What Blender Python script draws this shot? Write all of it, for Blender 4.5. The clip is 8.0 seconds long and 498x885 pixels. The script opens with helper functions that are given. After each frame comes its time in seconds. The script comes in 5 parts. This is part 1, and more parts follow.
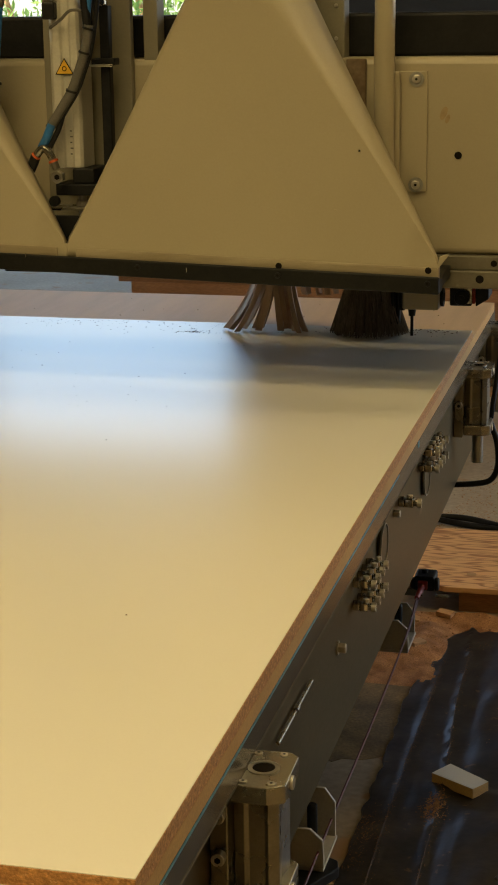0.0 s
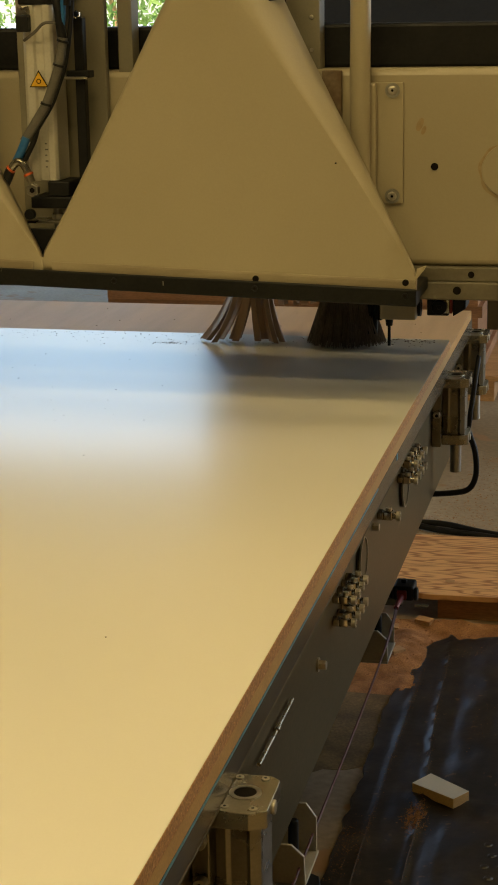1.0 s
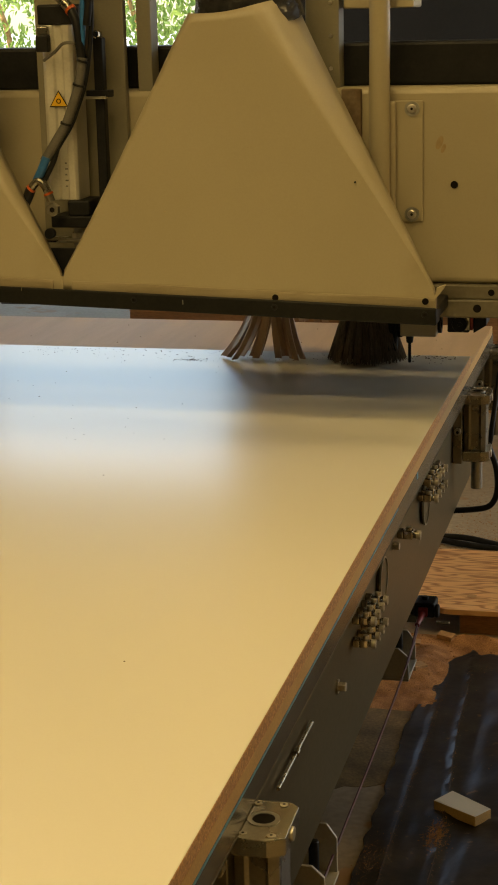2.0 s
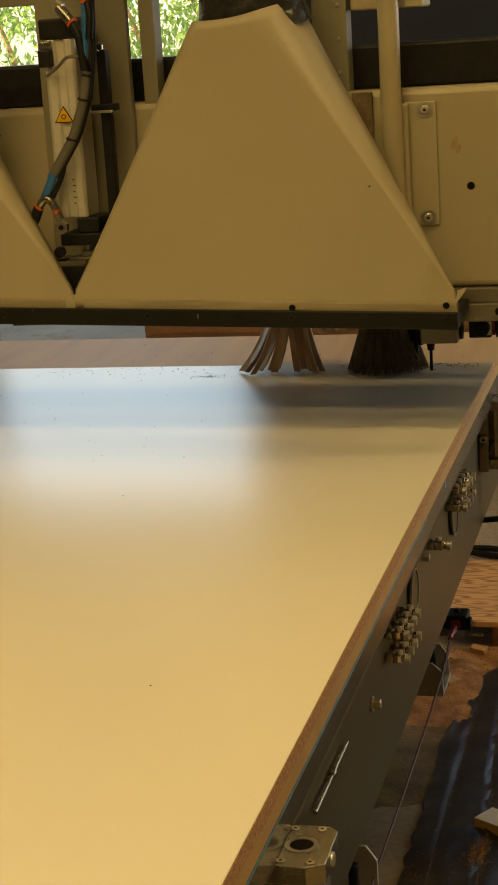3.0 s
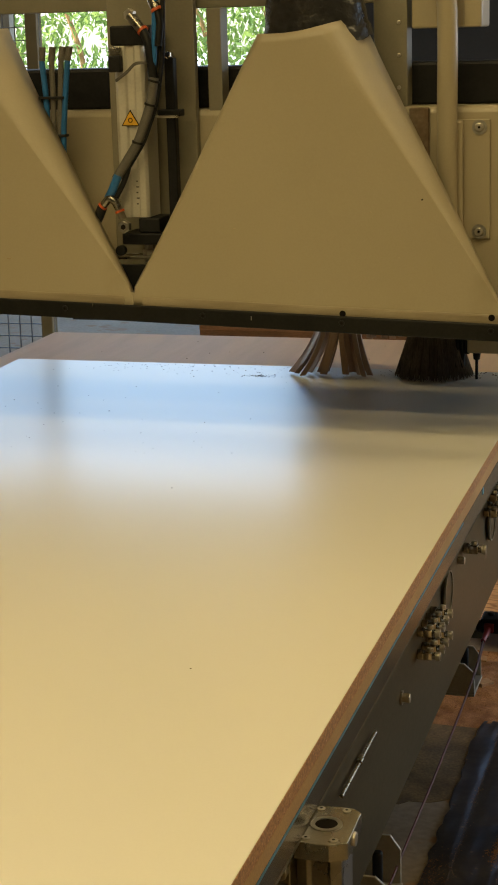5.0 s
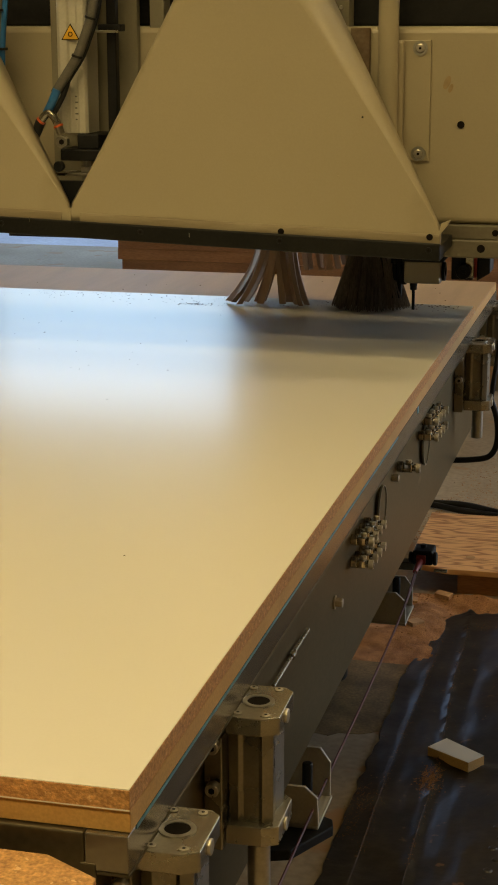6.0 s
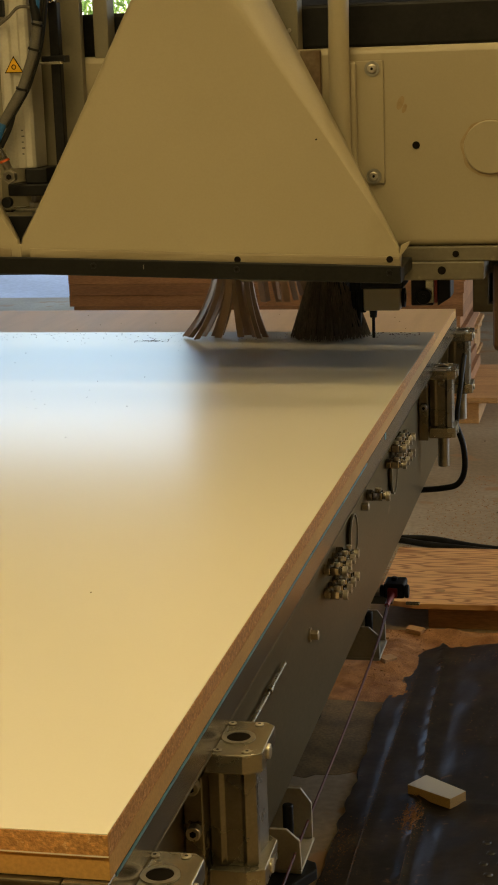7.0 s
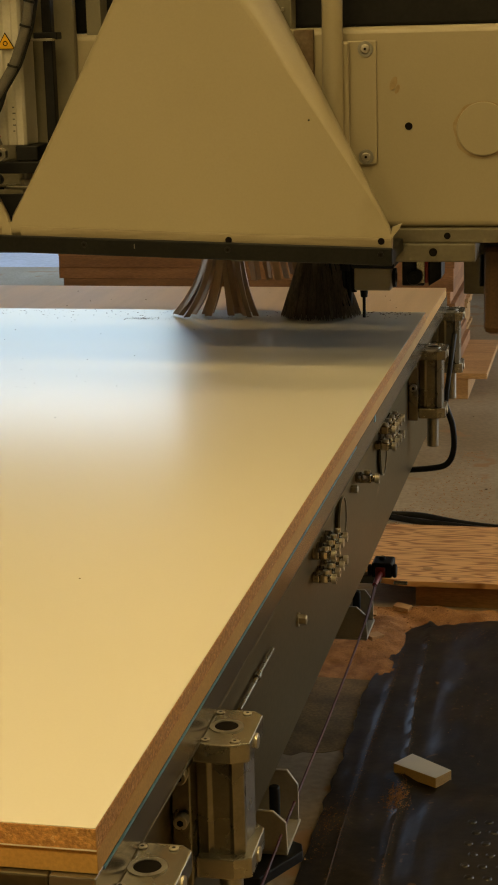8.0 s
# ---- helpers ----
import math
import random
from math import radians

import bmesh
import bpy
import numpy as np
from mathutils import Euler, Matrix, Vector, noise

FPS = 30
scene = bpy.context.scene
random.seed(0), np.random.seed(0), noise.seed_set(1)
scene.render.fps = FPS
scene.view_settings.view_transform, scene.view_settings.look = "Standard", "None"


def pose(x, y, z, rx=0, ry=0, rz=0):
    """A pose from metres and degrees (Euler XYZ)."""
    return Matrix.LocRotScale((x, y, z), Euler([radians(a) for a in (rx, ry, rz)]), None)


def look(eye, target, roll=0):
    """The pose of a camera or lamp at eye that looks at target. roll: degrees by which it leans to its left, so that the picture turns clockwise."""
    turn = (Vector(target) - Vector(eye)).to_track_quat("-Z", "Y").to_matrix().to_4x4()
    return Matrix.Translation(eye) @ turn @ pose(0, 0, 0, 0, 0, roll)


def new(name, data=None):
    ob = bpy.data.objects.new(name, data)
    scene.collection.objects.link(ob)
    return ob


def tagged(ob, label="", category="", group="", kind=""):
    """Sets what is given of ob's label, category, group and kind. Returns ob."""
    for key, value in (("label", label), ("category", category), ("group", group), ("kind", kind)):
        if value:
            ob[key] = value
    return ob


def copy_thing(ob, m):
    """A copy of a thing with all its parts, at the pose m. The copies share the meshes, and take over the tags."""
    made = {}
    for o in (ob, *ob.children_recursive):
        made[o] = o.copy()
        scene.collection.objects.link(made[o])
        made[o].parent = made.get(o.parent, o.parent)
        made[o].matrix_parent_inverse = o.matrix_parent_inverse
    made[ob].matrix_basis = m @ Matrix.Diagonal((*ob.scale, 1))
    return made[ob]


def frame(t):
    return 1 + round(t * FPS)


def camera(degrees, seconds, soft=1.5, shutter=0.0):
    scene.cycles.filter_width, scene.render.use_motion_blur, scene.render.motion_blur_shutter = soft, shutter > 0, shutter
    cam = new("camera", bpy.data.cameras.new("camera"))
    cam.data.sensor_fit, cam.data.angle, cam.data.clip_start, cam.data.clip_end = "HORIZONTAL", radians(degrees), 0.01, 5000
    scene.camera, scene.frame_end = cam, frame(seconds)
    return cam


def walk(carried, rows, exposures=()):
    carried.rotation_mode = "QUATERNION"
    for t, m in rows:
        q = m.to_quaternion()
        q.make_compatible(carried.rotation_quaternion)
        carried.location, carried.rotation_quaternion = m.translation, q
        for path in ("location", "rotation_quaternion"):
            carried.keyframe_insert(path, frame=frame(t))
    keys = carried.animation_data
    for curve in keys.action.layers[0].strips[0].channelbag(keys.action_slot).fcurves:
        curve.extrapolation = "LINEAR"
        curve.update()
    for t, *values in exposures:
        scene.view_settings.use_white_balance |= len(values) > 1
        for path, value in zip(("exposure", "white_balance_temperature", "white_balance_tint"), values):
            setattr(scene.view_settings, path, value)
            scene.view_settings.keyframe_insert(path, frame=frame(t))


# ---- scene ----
cam = camera(16.56, 8.0, soft=1.9)
PATH = [
    (0, (0.4083, -1.2253, 1.6111), (-0.0595, 0.6523, 1.1054), -0.86),
    (0.5, (0.3993, -1.2191, 1.6148), (-0.0464, 0.6629, 1.1057), -0.95),
    (1, (0.4025, -1.2101, 1.6319), (-0.0388, 0.6737, 1.1255), -1.06),
    (1.5, (0.4052, -1.2071, 1.6418), (-0.0505, 0.6763, 1.1467), -1.09),
    (1.7, (0.4072, -1.2095, 1.6494), (-0.0611, 0.6702, 1.1520), -1.06),
    (2.8, (0.3989, -1.1493, 1.6371), (-0.0736, 0.7329, 1.1531), -3.10),
    (3, (0.3893, -1.1384, 1.6196), (-0.1031, 0.7422, 1.1495), -3.70),
    (3.5, (0.3893, -1.1432, 1.6174), (-0.1500, 0.7339, 1.1866), -3.97),
    (4, (0.4096, -1.1620, 1.6584), (-0.1340, 0.7112, 1.2163), -4.33),
    (4.2, (0.4254, -1.1651, 1.6665), (-0.1225, 0.7073, 1.2260), -4.53),
    (5.3, (0.4113, -1.2503, 1.6175), (-0.1275, 0.6106, 1.1208), -0.28),
    (5.5, (0.3894, -1.2481, 1.5692), (-0.1388, 0.6122, 1.0590), 0.25),
    (6, (0.4195, -1.2569, 1.5407), (-0.0513, 0.6222, 1.0433), -0.17),
    (6.5, (0.4175, -1.2436, 1.5190), (-0.0304, 0.6470, 1.0447), -0.49),
    (7, (0.3898, -1.1879, 1.4936), (-0.0341, 0.7160, 1.0515), -2.09),
    (7.5, (0.4020, -1.2010, 1.5175), (0.0047, 0.7002, 1.0402), -1.50),
    (8, (0.3870, -1.1816, 1.5143), (-0.0229, 0.7167, 1.0360), -1.52),
]
# the film camera's exposure and white balance drift a little
TONE = [(0, 1.75, 6600, 10), (0.5, 1.75, 6750, 10), (1.0, 1.74, 6850, 8), (1.7, 1.74, 7300, 10), (2.8, 1.70, 8500, 10), (3.0, 1.70, 8300, 10), (3.3, 1.68, 7150, 10), (4.2, 1.68, 7000, 10),
        (5.3, 1.80, 6250, 10), (5.6, 1.80, 6250, 9), (6.0, 1.80, 6650, 10), (6.5, 1.80, 6800, 10), (7.2, 1.80, 7250, 10), (8, 1.80, 7600, 10)]
walk(cam, [(t, look(eye, target, roll)) for t, eye, target, roll in PATH], TONE)

# ---- light ----
world = bpy.data.worlds.new("sky")
scene.world = world
world.use_nodes = True
wn = world.node_tree.nodes
sky = wn.new("ShaderNodeTexSky")
sky.sky_type = "NISHITA"
sky.sun_disc = False
sky.sun_elevation = radians(55)
sky.sun_rotation = radians(241)
wn["Background"].inputs["Strength"].default_value = 0.15
world.node_tree.links.new(sky.outputs["Color"], wn["Background"].inputs["Color"])
sun = new("sun", bpy.data.lights.new("sun", "SUN"))
sun.data.energy, sun.data.angle, sun.data.color = 5.0, radians(0.5), (1.0, 0.93, 0.82)
sun.matrix_world = look((-20, 4, 26), (-4, 13, 0))


def area(name, place, target, sx, sy, power, colour):
    lamp = new(name, bpy.data.lights.new(name, "AREA"))
    lamp.data.shape, lamp.data.size, lamp.data.size_y = "RECTANGLE", sx, sy
    lamp.data.energy, lamp.data.color = power, colour
    lamp.matrix_world = look(place, target)
    return lamp


WARM = (1.0, 0.76, 0.33)
# unseen ceiling lamps: two set by the panel's shadow edges, three added as fill
LAMPS = ((-0.6, -2.1, 20.0), (-0.6, -0.1, 7.8), (2.9, 1.5, 7.4), (-0.2, 2.1, 1.2), (1.7, 4.6, 1.0))
for lx, ly, power in LAMPS:
    area("ceiling_lamp_light", (lx, ly, 3.72), (lx, ly + 0.001, 0), 2.4, 0.3, power, WARM)
# area lamp standing in for sky light through the unseen side opening
area("side_opening_light", (4.48, 6.6, 1.6), (0, 6.6, 1.2), 4.6, 2.8, 24.0, (0.84, 0.89, 1.0))

# ---- materials ----


def mat(name, colour, rough=0.5, metal=0.0, second=None, scale=8.0, amount=0.5, fine=90.0, grain=0.12, bump=0.0, stretch=(1, 1, 1), spots=None,
        spot_scale=20.0, spot_level=0.62, piece=0.0, coat=0.0, coat_rough=0.1, rough_var=0.08):
    """A surface with stains at one scale, grain at another, a little relief, and optional spots."""
    m = bpy.data.materials.new(name)
    m.use_nodes = True
    nt = m.node_tree
    N, L = nt.nodes, nt.links
    b = N["Principled BSDF"]
    co = N.new("ShaderNodeTexCoord")
    mp = N.new("ShaderNodeMapping")
    mp.inputs["Scale"].default_value = stretch
    L.new(co.outputs["Object"], mp.inputs["Vector"])
    big = N.new("ShaderNodeTexNoise")
    big.inputs["Scale"].default_value, big.inputs["Detail"].default_value = scale, 5
    small = N.new("ShaderNodeTexNoise")
    small.inputs["Scale"].default_value, small.inputs["Detail"].default_value = fine, 3
    for n in (big, small):
        L.new(mp.outputs["Vector"], n.inputs["Vector"])
    ramp = N.new("ShaderNodeValToRGB")
    ramp.color_ramp.elements[0].position, ramp.color_ramp.elements[1].position = 0.5 - amount / 4, 0.5 + amount / 4
    ramp.color_ramp.elements[0].color = (*(second or [c * 0.86 for c in colour]), 1)
    ramp.color_ramp.elements[1].color = (*colour, 1)
    L.new(big.outputs["Fac"], ramp.inputs["Fac"])
    mul = N.new("ShaderNodeMapRange")
    mul.inputs["From Min"].default_value, mul.inputs["From Max"].default_value = 0.3, 0.7
    mul.inputs["To Min"].default_value, mul.inputs["To Max"].default_value = 1 - grain, 1 + grain
    L.new(small.outputs["Fac"], mul.inputs["Value"])
    scale_node = N.new("ShaderNodeVectorMath")
    scale_node.operation = "SCALE"
    L.new(ramp.outputs["Color"], scale_node.inputs[0])
    L.new(mul.outputs["Result"], scale_node.inputs["Scale"])
    out = scale_node.outputs["Vector"]
    if piece:
        info = N.new("ShaderNodeObjectInfo")
        pr = N.new("ShaderNodeMapRange")
        pr.inputs["To Min"].default_value, pr.inputs["To Max"].default_value = 1 - piece, 1 + piece
        L.new(info.outputs["Random"], pr.inputs["Value"])
        s2 = N.new("ShaderNodeVectorMath")
        s2.operation = "SCALE"
        L.new(out, s2.inputs[0])
        L.new(pr.outputs["Result"], s2.inputs["Scale"])
        out = s2.outputs["Vector"]
    if spots:
        sp = N.new("ShaderNodeTexNoise")
        sp.inputs["Scale"].default_value, sp.inputs["Detail"].default_value = spot_scale, 4
        L.new(mp.outputs["Vector"], sp.inputs["Vector"])
        sr = N.new("ShaderNodeMapRange")
        sr.inputs["From Min"].default_value, sr.inputs["From Max"].default_value = spot_level, spot_level + (0.14 if metal == 0 and grain < 0.03 else 0.05)
        L.new(sp.outputs["Fac"], sr.inputs["Value"])
        mx = N.new("ShaderNodeMix")
        mx.data_type = "RGBA"
        L.new(sr.outputs["Result"], mx.inputs["Factor"])
        L.new(out, mx.inputs[6])
        mx.inputs[7].default_value = (*spots, 1)
        out = mx.outputs[2]
    L.new(out, b.inputs["Base Color"])
    rr = N.new("ShaderNodeMapRange")
    rr.inputs["To Min"].default_value, rr.inputs["To Max"].default_value = max(0.02, rough - rough_var), min(1, rough + rough_var)
    L.new(big.outputs["Fac"], rr.inputs["Value"])
    L.new(rr.outputs["Result"], b.inputs["Roughness"])
    b.inputs["Metallic"].default_value = metal
    b.inputs["Coat Weight"].default_value = coat
    b.inputs["Coat Roughness"].default_value = coat_rough
    if bump:
        bp = N.new("ShaderNodeBump")
        bp.inputs["Strength"].default_value, bp.inputs["Distance"].default_value = 0.6, bump
        L.new(small.outputs["Fac"], bp.inputs["Height"])
        L.new(bp.outputs["Normal"], b.inputs["Normal"])
    return m


M = {}
M["melamine"] = mat("white_melamine", (0.82, 0.785, 0.675), 0.36, coat=0.86, coat_rough=0.205, scale=2.0, amount=2.0, second=(0.80, 0.763, 0.65), fine=300, grain=0.008, rough_var=0.0)
M["chip"] = mat("raw_chipboard", (0.62, 0.345, 0.13), 0.8, second=(0.40, 0.205, 0.074), scale=130, amount=0.7, fine=320, grain=0.28, bump=0.003, stretch=(1, 1, 1.2), spots=(0.72, 0.47, 0.23), spot_scale=120, spot_level=0.64)
M["mdf"] = mat("mdf_edge", (0.57, 0.345, 0.112), 0.72, second=(0.50, 0.295, 0.09), scale=10, fine=300, grain=0.10, bump=0.0006)
M["spoil"] = mat("mdf_spoilboard", (0.60, 0.44, 0.29), 0.5, second=(0.53, 0.38, 0.24), scale=4, fine=200, grain=0.06, stretch=(6, 0.6, 1))
M["cream"] = mat("cream_paint", (0.395, 0.34, 0.222), 0.42, second=(0.365, 0.312, 0.20), scale=3, amount=1.0, fine=260, grain=0.02, rough_var=0.06, spots=(0.325, 0.275, 0.17), spot_scale=5, spot_level=0.67)
M["cream_worn"] = mat("grimy_cream_paint", (0.345, 0.29, 0.185), 0.5, second=(0.25, 0.20, 0.12), scale=9, amount=0.7, fine=200, grain=0.05, stretch=(1, 1, 6))
M["bracket"] = mat("light_grey_steel", (0.52, 0.48, 0.38), 0.5, second=(0.42, 0.38, 0.29), scale=14, fine=200, grain=0.06)
# base colour lowered to hold the shade beneath the beam; scuffs are real
M["flange"] = mat("scuffed_shaded_paint", (0.155, 0.135, 0.09), 0.5, second=(0.115, 0.10, 0.066), scale=14, fine=160, grain=0.08, spots=(0.24, 0.21, 0.15), spot_scale=22, spot_level=0.66)
# darker cream: shade between the hoods is put into this colour
M["cream_dark"] = mat("darkened_cream_paint", (0.235, 0.21, 0.142), 0.5, second=(0.20, 0.178, 0.12), scale=5, fine=200, grain=0.04)
M["black_bar"] = mat("black_anodised", (0.009, 0.0092, 0.008), 0.45, second=(0.013, 0.013, 0.011), scale=12, fine=160, grain=0.2)
M["black"] = mat("black_plastic", (0.008, 0.008, 0.008), 0.5, second=(0.013, 0.013, 0.012), scale=20, fine=150, grain=0.2)
M["void"] = mat("dark_rubber", (0.02, 0.018, 0.015), 0.8, scale=10, fine=120, grain=0.2)
M["steel"] = mat("brushed_steel", (0.46, 0.45, 0.41), 0.34, 0.9, second=(0.36, 0.35, 0.31), scale=14, fine=180, grain=0.12, stretch=(1, 0.2, 1))
M["plate"] = mat("grey_machine_plate", (0.112, 0.095, 0.062), 0.40, 0.75, second=(0.085, 0.072, 0.046), scale=5, fine=140, grain=0.12, stretch=(1, 0.5, 1), spots=(0.17, 0.14, 0.095), spot_scale=16, spot_level=0.68)
for k in ("plate", "steel"):
    M[k].node_tree.nodes["Principled BSDF"].inputs["Specular Tint"].default_value = (1.0, 0.86, 0.62, 1)
M["alu"] = mat("aluminium", (0.41, 0.38, 0.30), 0.27, 0.85, second=(0.33, 0.305, 0.24), scale=18, fine=240, grain=0.08)
M["barrel"] = mat("pale_anodised_barrel", (0.60, 0.57, 0.47), 0.38, 0.3, second=(0.54, 0.51, 0.42), scale=18, fine=240, grain=0.05)
M["alu_matt"] = mat("matt_aluminium", (0.29, 0.27, 0.215), 0.28, 0.9, second=(0.23, 0.215, 0.17), scale=18, fine=240, grain=0.08)
M["brass"] = mat("nickel_brass", (0.66, 0.65, 0.61), 0.12, 1.0, second=(0.36, 0.33, 0.27), scale=60, fine=300, grain=0.1)
M["mirror_rail"] = mat("polished_rail", (0.27, 0.24, 0.185), 0.22, 0.7, second=(0.23, 0.20, 0.15), scale=10, fine=120, grain=0.08, rough_var=0.04)
M["bolt"] = mat("zinc_bolt", (0.56, 0.52, 0.43), 0.3, 0.6, second=(0.44, 0.40, 0.33), scale=80, fine=400, grain=0.1)
M["hole"] = mat("bore", (0.012, 0.01, 0.008), 0.9, scale=30)
M["hole"].node_tree.nodes["Principled BSDF"].inputs["Specular IOR Level"].default_value = 0.05
M["blue"] = mat("blue_hose", (0.02, 0.13, 0.34), 0.4, scale=40, fine=200)
M["tape"] = mat("blue_tape", (0.10, 0.30, 0.42), 0.6, second=(0.06, 0.2, 0.3), scale=40, fine=200)
M["sleeve"] = mat("grey_braided_sleeve", (0.115, 0.106, 0.086), 0.7, scale=60, fine=500, grain=0.15, bump=0.0006)
M["orange"] = mat("orange_ring", (0.55, 0.10, 0.02), 0.5, scale=40)
M["red"] = mat("red_plastic", (0.30, 0.02, 0.015), 0.45, scale=40)
M["red_cable"] = mat("red_cable", (0.10, 0.022, 0.014), 0.55, scale=30)
M["yellow"] = mat("warning_yellow", (0.72, 0.40, 0.02), 0.5, scale=30)
M["strip"] = mat("brown_rubber_strip", (0.41, 0.27, 0.165), 0.42, second=(0.31, 0.195, 0.115), scale=9, fine=160, grain=0.07, stretch=(1, 1, 0.25), piece=0.38)
M["rusty"] = mat("rusty_dirty_paint", (0.15, 0.095, 0.05), 0.7, second=(0.26, 0.20, 0.12), scale=16, fine=120, grain=0.2)
M["washer"] = mat("dull_zinc", (0.34, 0.33, 0.28), 0.42, 0.6, second=(0.27, 0.26, 0.22), scale=70, fine=300, grain=0.08)
M["stain"] = mat("glue_stain", (0.33, 0.235, 0.115), 0.5, second=(0.36, 0.28, 0.155), scale=60)
M["bristle"] = mat("brown_bristle", (0.20, 0.165, 0.125), 0.7, second=(0.13, 0.105, 0.078), scale=60, fine=400, grain=0.4, stretch=(1, 1, 0.1))
M["wrap"] = mat("black_plastic_wrap", (0.022, 0.022, 0.022), 0.24, second=(0.035, 0.033, 0.03), scale=14, fine=60, grain=0.3, bump=0.004)
M["mat_black"] = mat("black_rubber_matting", (0.016, 0.0135, 0.0115), 0.38, second=(0.034, 0.026, 0.016), scale=7, fine=46, grain=0.4, bump=0.0014, spots=(0.16, 0.085, 0.035), spot_scale=34, spot_level=0.668, rough_var=0.14)
M["mat_black"].node_tree.nodes["Principled BSDF"].inputs["Specular IOR Level"].default_value = 0.55
M["floor"] = mat("dusty_concrete", (0.40, 0.325, 0.225), 0.58, second=(0.26, 0.19, 0.11), scale=1.6, amount=0.8, fine=60, grain=0.14, bump=0.001, spots=(0.34, 0.20, 0.10), spot_scale=7, spot_level=0.60)
M["floor"].node_tree.nodes["Principled BSDF"].inputs["Specular IOR Level"].default_value = 0.25
M["black_bar"].node_tree.nodes["Principled BSDF"].inputs["Specular IOR Level"].default_value = 0.16
M["black"].node_tree.nodes["Principled BSDF"].inputs["Specular IOR Level"].default_value = 0.22
M["grime"] = mat("trodden_grime", (0.26, 0.170, 0.066), 0.8, second=(0.14, 0.090, 0.036), scale=9, fine=140, grain=0.25, bump=0.001)
M["dust"] = mat("sawdust", (0.47, 0.225, 0.08), 0.95, second=(0.28, 0.12, 0.038), scale=22, fine=420, grain=0.4, bump=0.003)
M["flap"] = mat("brown_leather", (0.13, 0.07, 0.033), 0.6, second=(0.09, 0.047, 0.022), scale=12, fine=200, grain=0.2)
M["grains"] = mat("fine_sawdust", (0.42, 0.21, 0.08), 0.95, second=(0.27, 0.125, 0.045), scale=30, fine=300, grain=0.3)
M["crumb"] = mat("dark_dust", (0.17, 0.11, 0.06), 0.9, scale=50, piece=0.4)
M["lumber"] = mat("brown_boards", (0.34, 0.17, 0.08), 0.7, second=(0.25, 0.12, 0.055), scale=6, fine=120, grain=0.2, stretch=(0.4, 1, 3), piece=0.22)
M["pallet"] = mat("pallet_wood", (0.52, 0.30, 0.13), 0.75, second=(0.40, 0.22, 0.09), scale=7, fine=110, grain=0.2, stretch=(0.5, 3, 3), piece=0.15)
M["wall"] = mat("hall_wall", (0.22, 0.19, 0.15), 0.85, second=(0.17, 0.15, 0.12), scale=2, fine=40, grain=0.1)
# near-black base stands in for the deep shade at the hall's far end
M["shaded_wall"] = mat("shaded_wall", (0.030, 0.026, 0.020), 0.85, second=(0.021, 0.018, 0.013), scale=2, fine=40, grain=0.1)
M["leaf"] = mat("leaf", (0.11, 0.20, 0.04), 0.55, second=(0.05, 0.12, 0.02), scale=3, fine=30, grain=0.3)
leaf_nodes, leaf_links = M["leaf"].node_tree.nodes, M["leaf"].node_tree.links
thin_leaf, leaf_mix = leaf_nodes.new("ShaderNodeBsdfTranslucent"), leaf_nodes.new("ShaderNodeMixShader")
thin_leaf.inputs["Color"].default_value = (0.30, 0.42, 0.10, 1)
leaf_mix.inputs["Fac"].default_value = 0.5
leaf_links.new(leaf_nodes["Principled BSDF"].outputs[0], leaf_mix.inputs[1])
leaf_links.new(thin_leaf.outputs[0], leaf_mix.inputs[2])
leaf_links.new(leaf_mix.outputs[0], leaf_nodes["Material Output"].inputs["Surface"])
M["yard"] = mat("pale_yard", (0.52, 0.55, 0.60), 0.9, second=(0.42, 0.44, 0.47), scale=1, fine=30)
M["mesh"] = mat("galvanised_wire", (0.30, 0.33, 0.38), 0.4, 0.6, scale=40)
M["lampglow"] = bpy.data.materials.new("lamp_diffuser")
M["lampglow"].use_nodes = True
M["lampglow"].node_tree.nodes["Principled BSDF"].inputs["Emission Color"].default_value = (1.0, 0.78, 0.42, 1)
M["lampglow"].node_tree.nodes["Principled BSDF"].inputs["Emission Strength"].default_value = 1.6


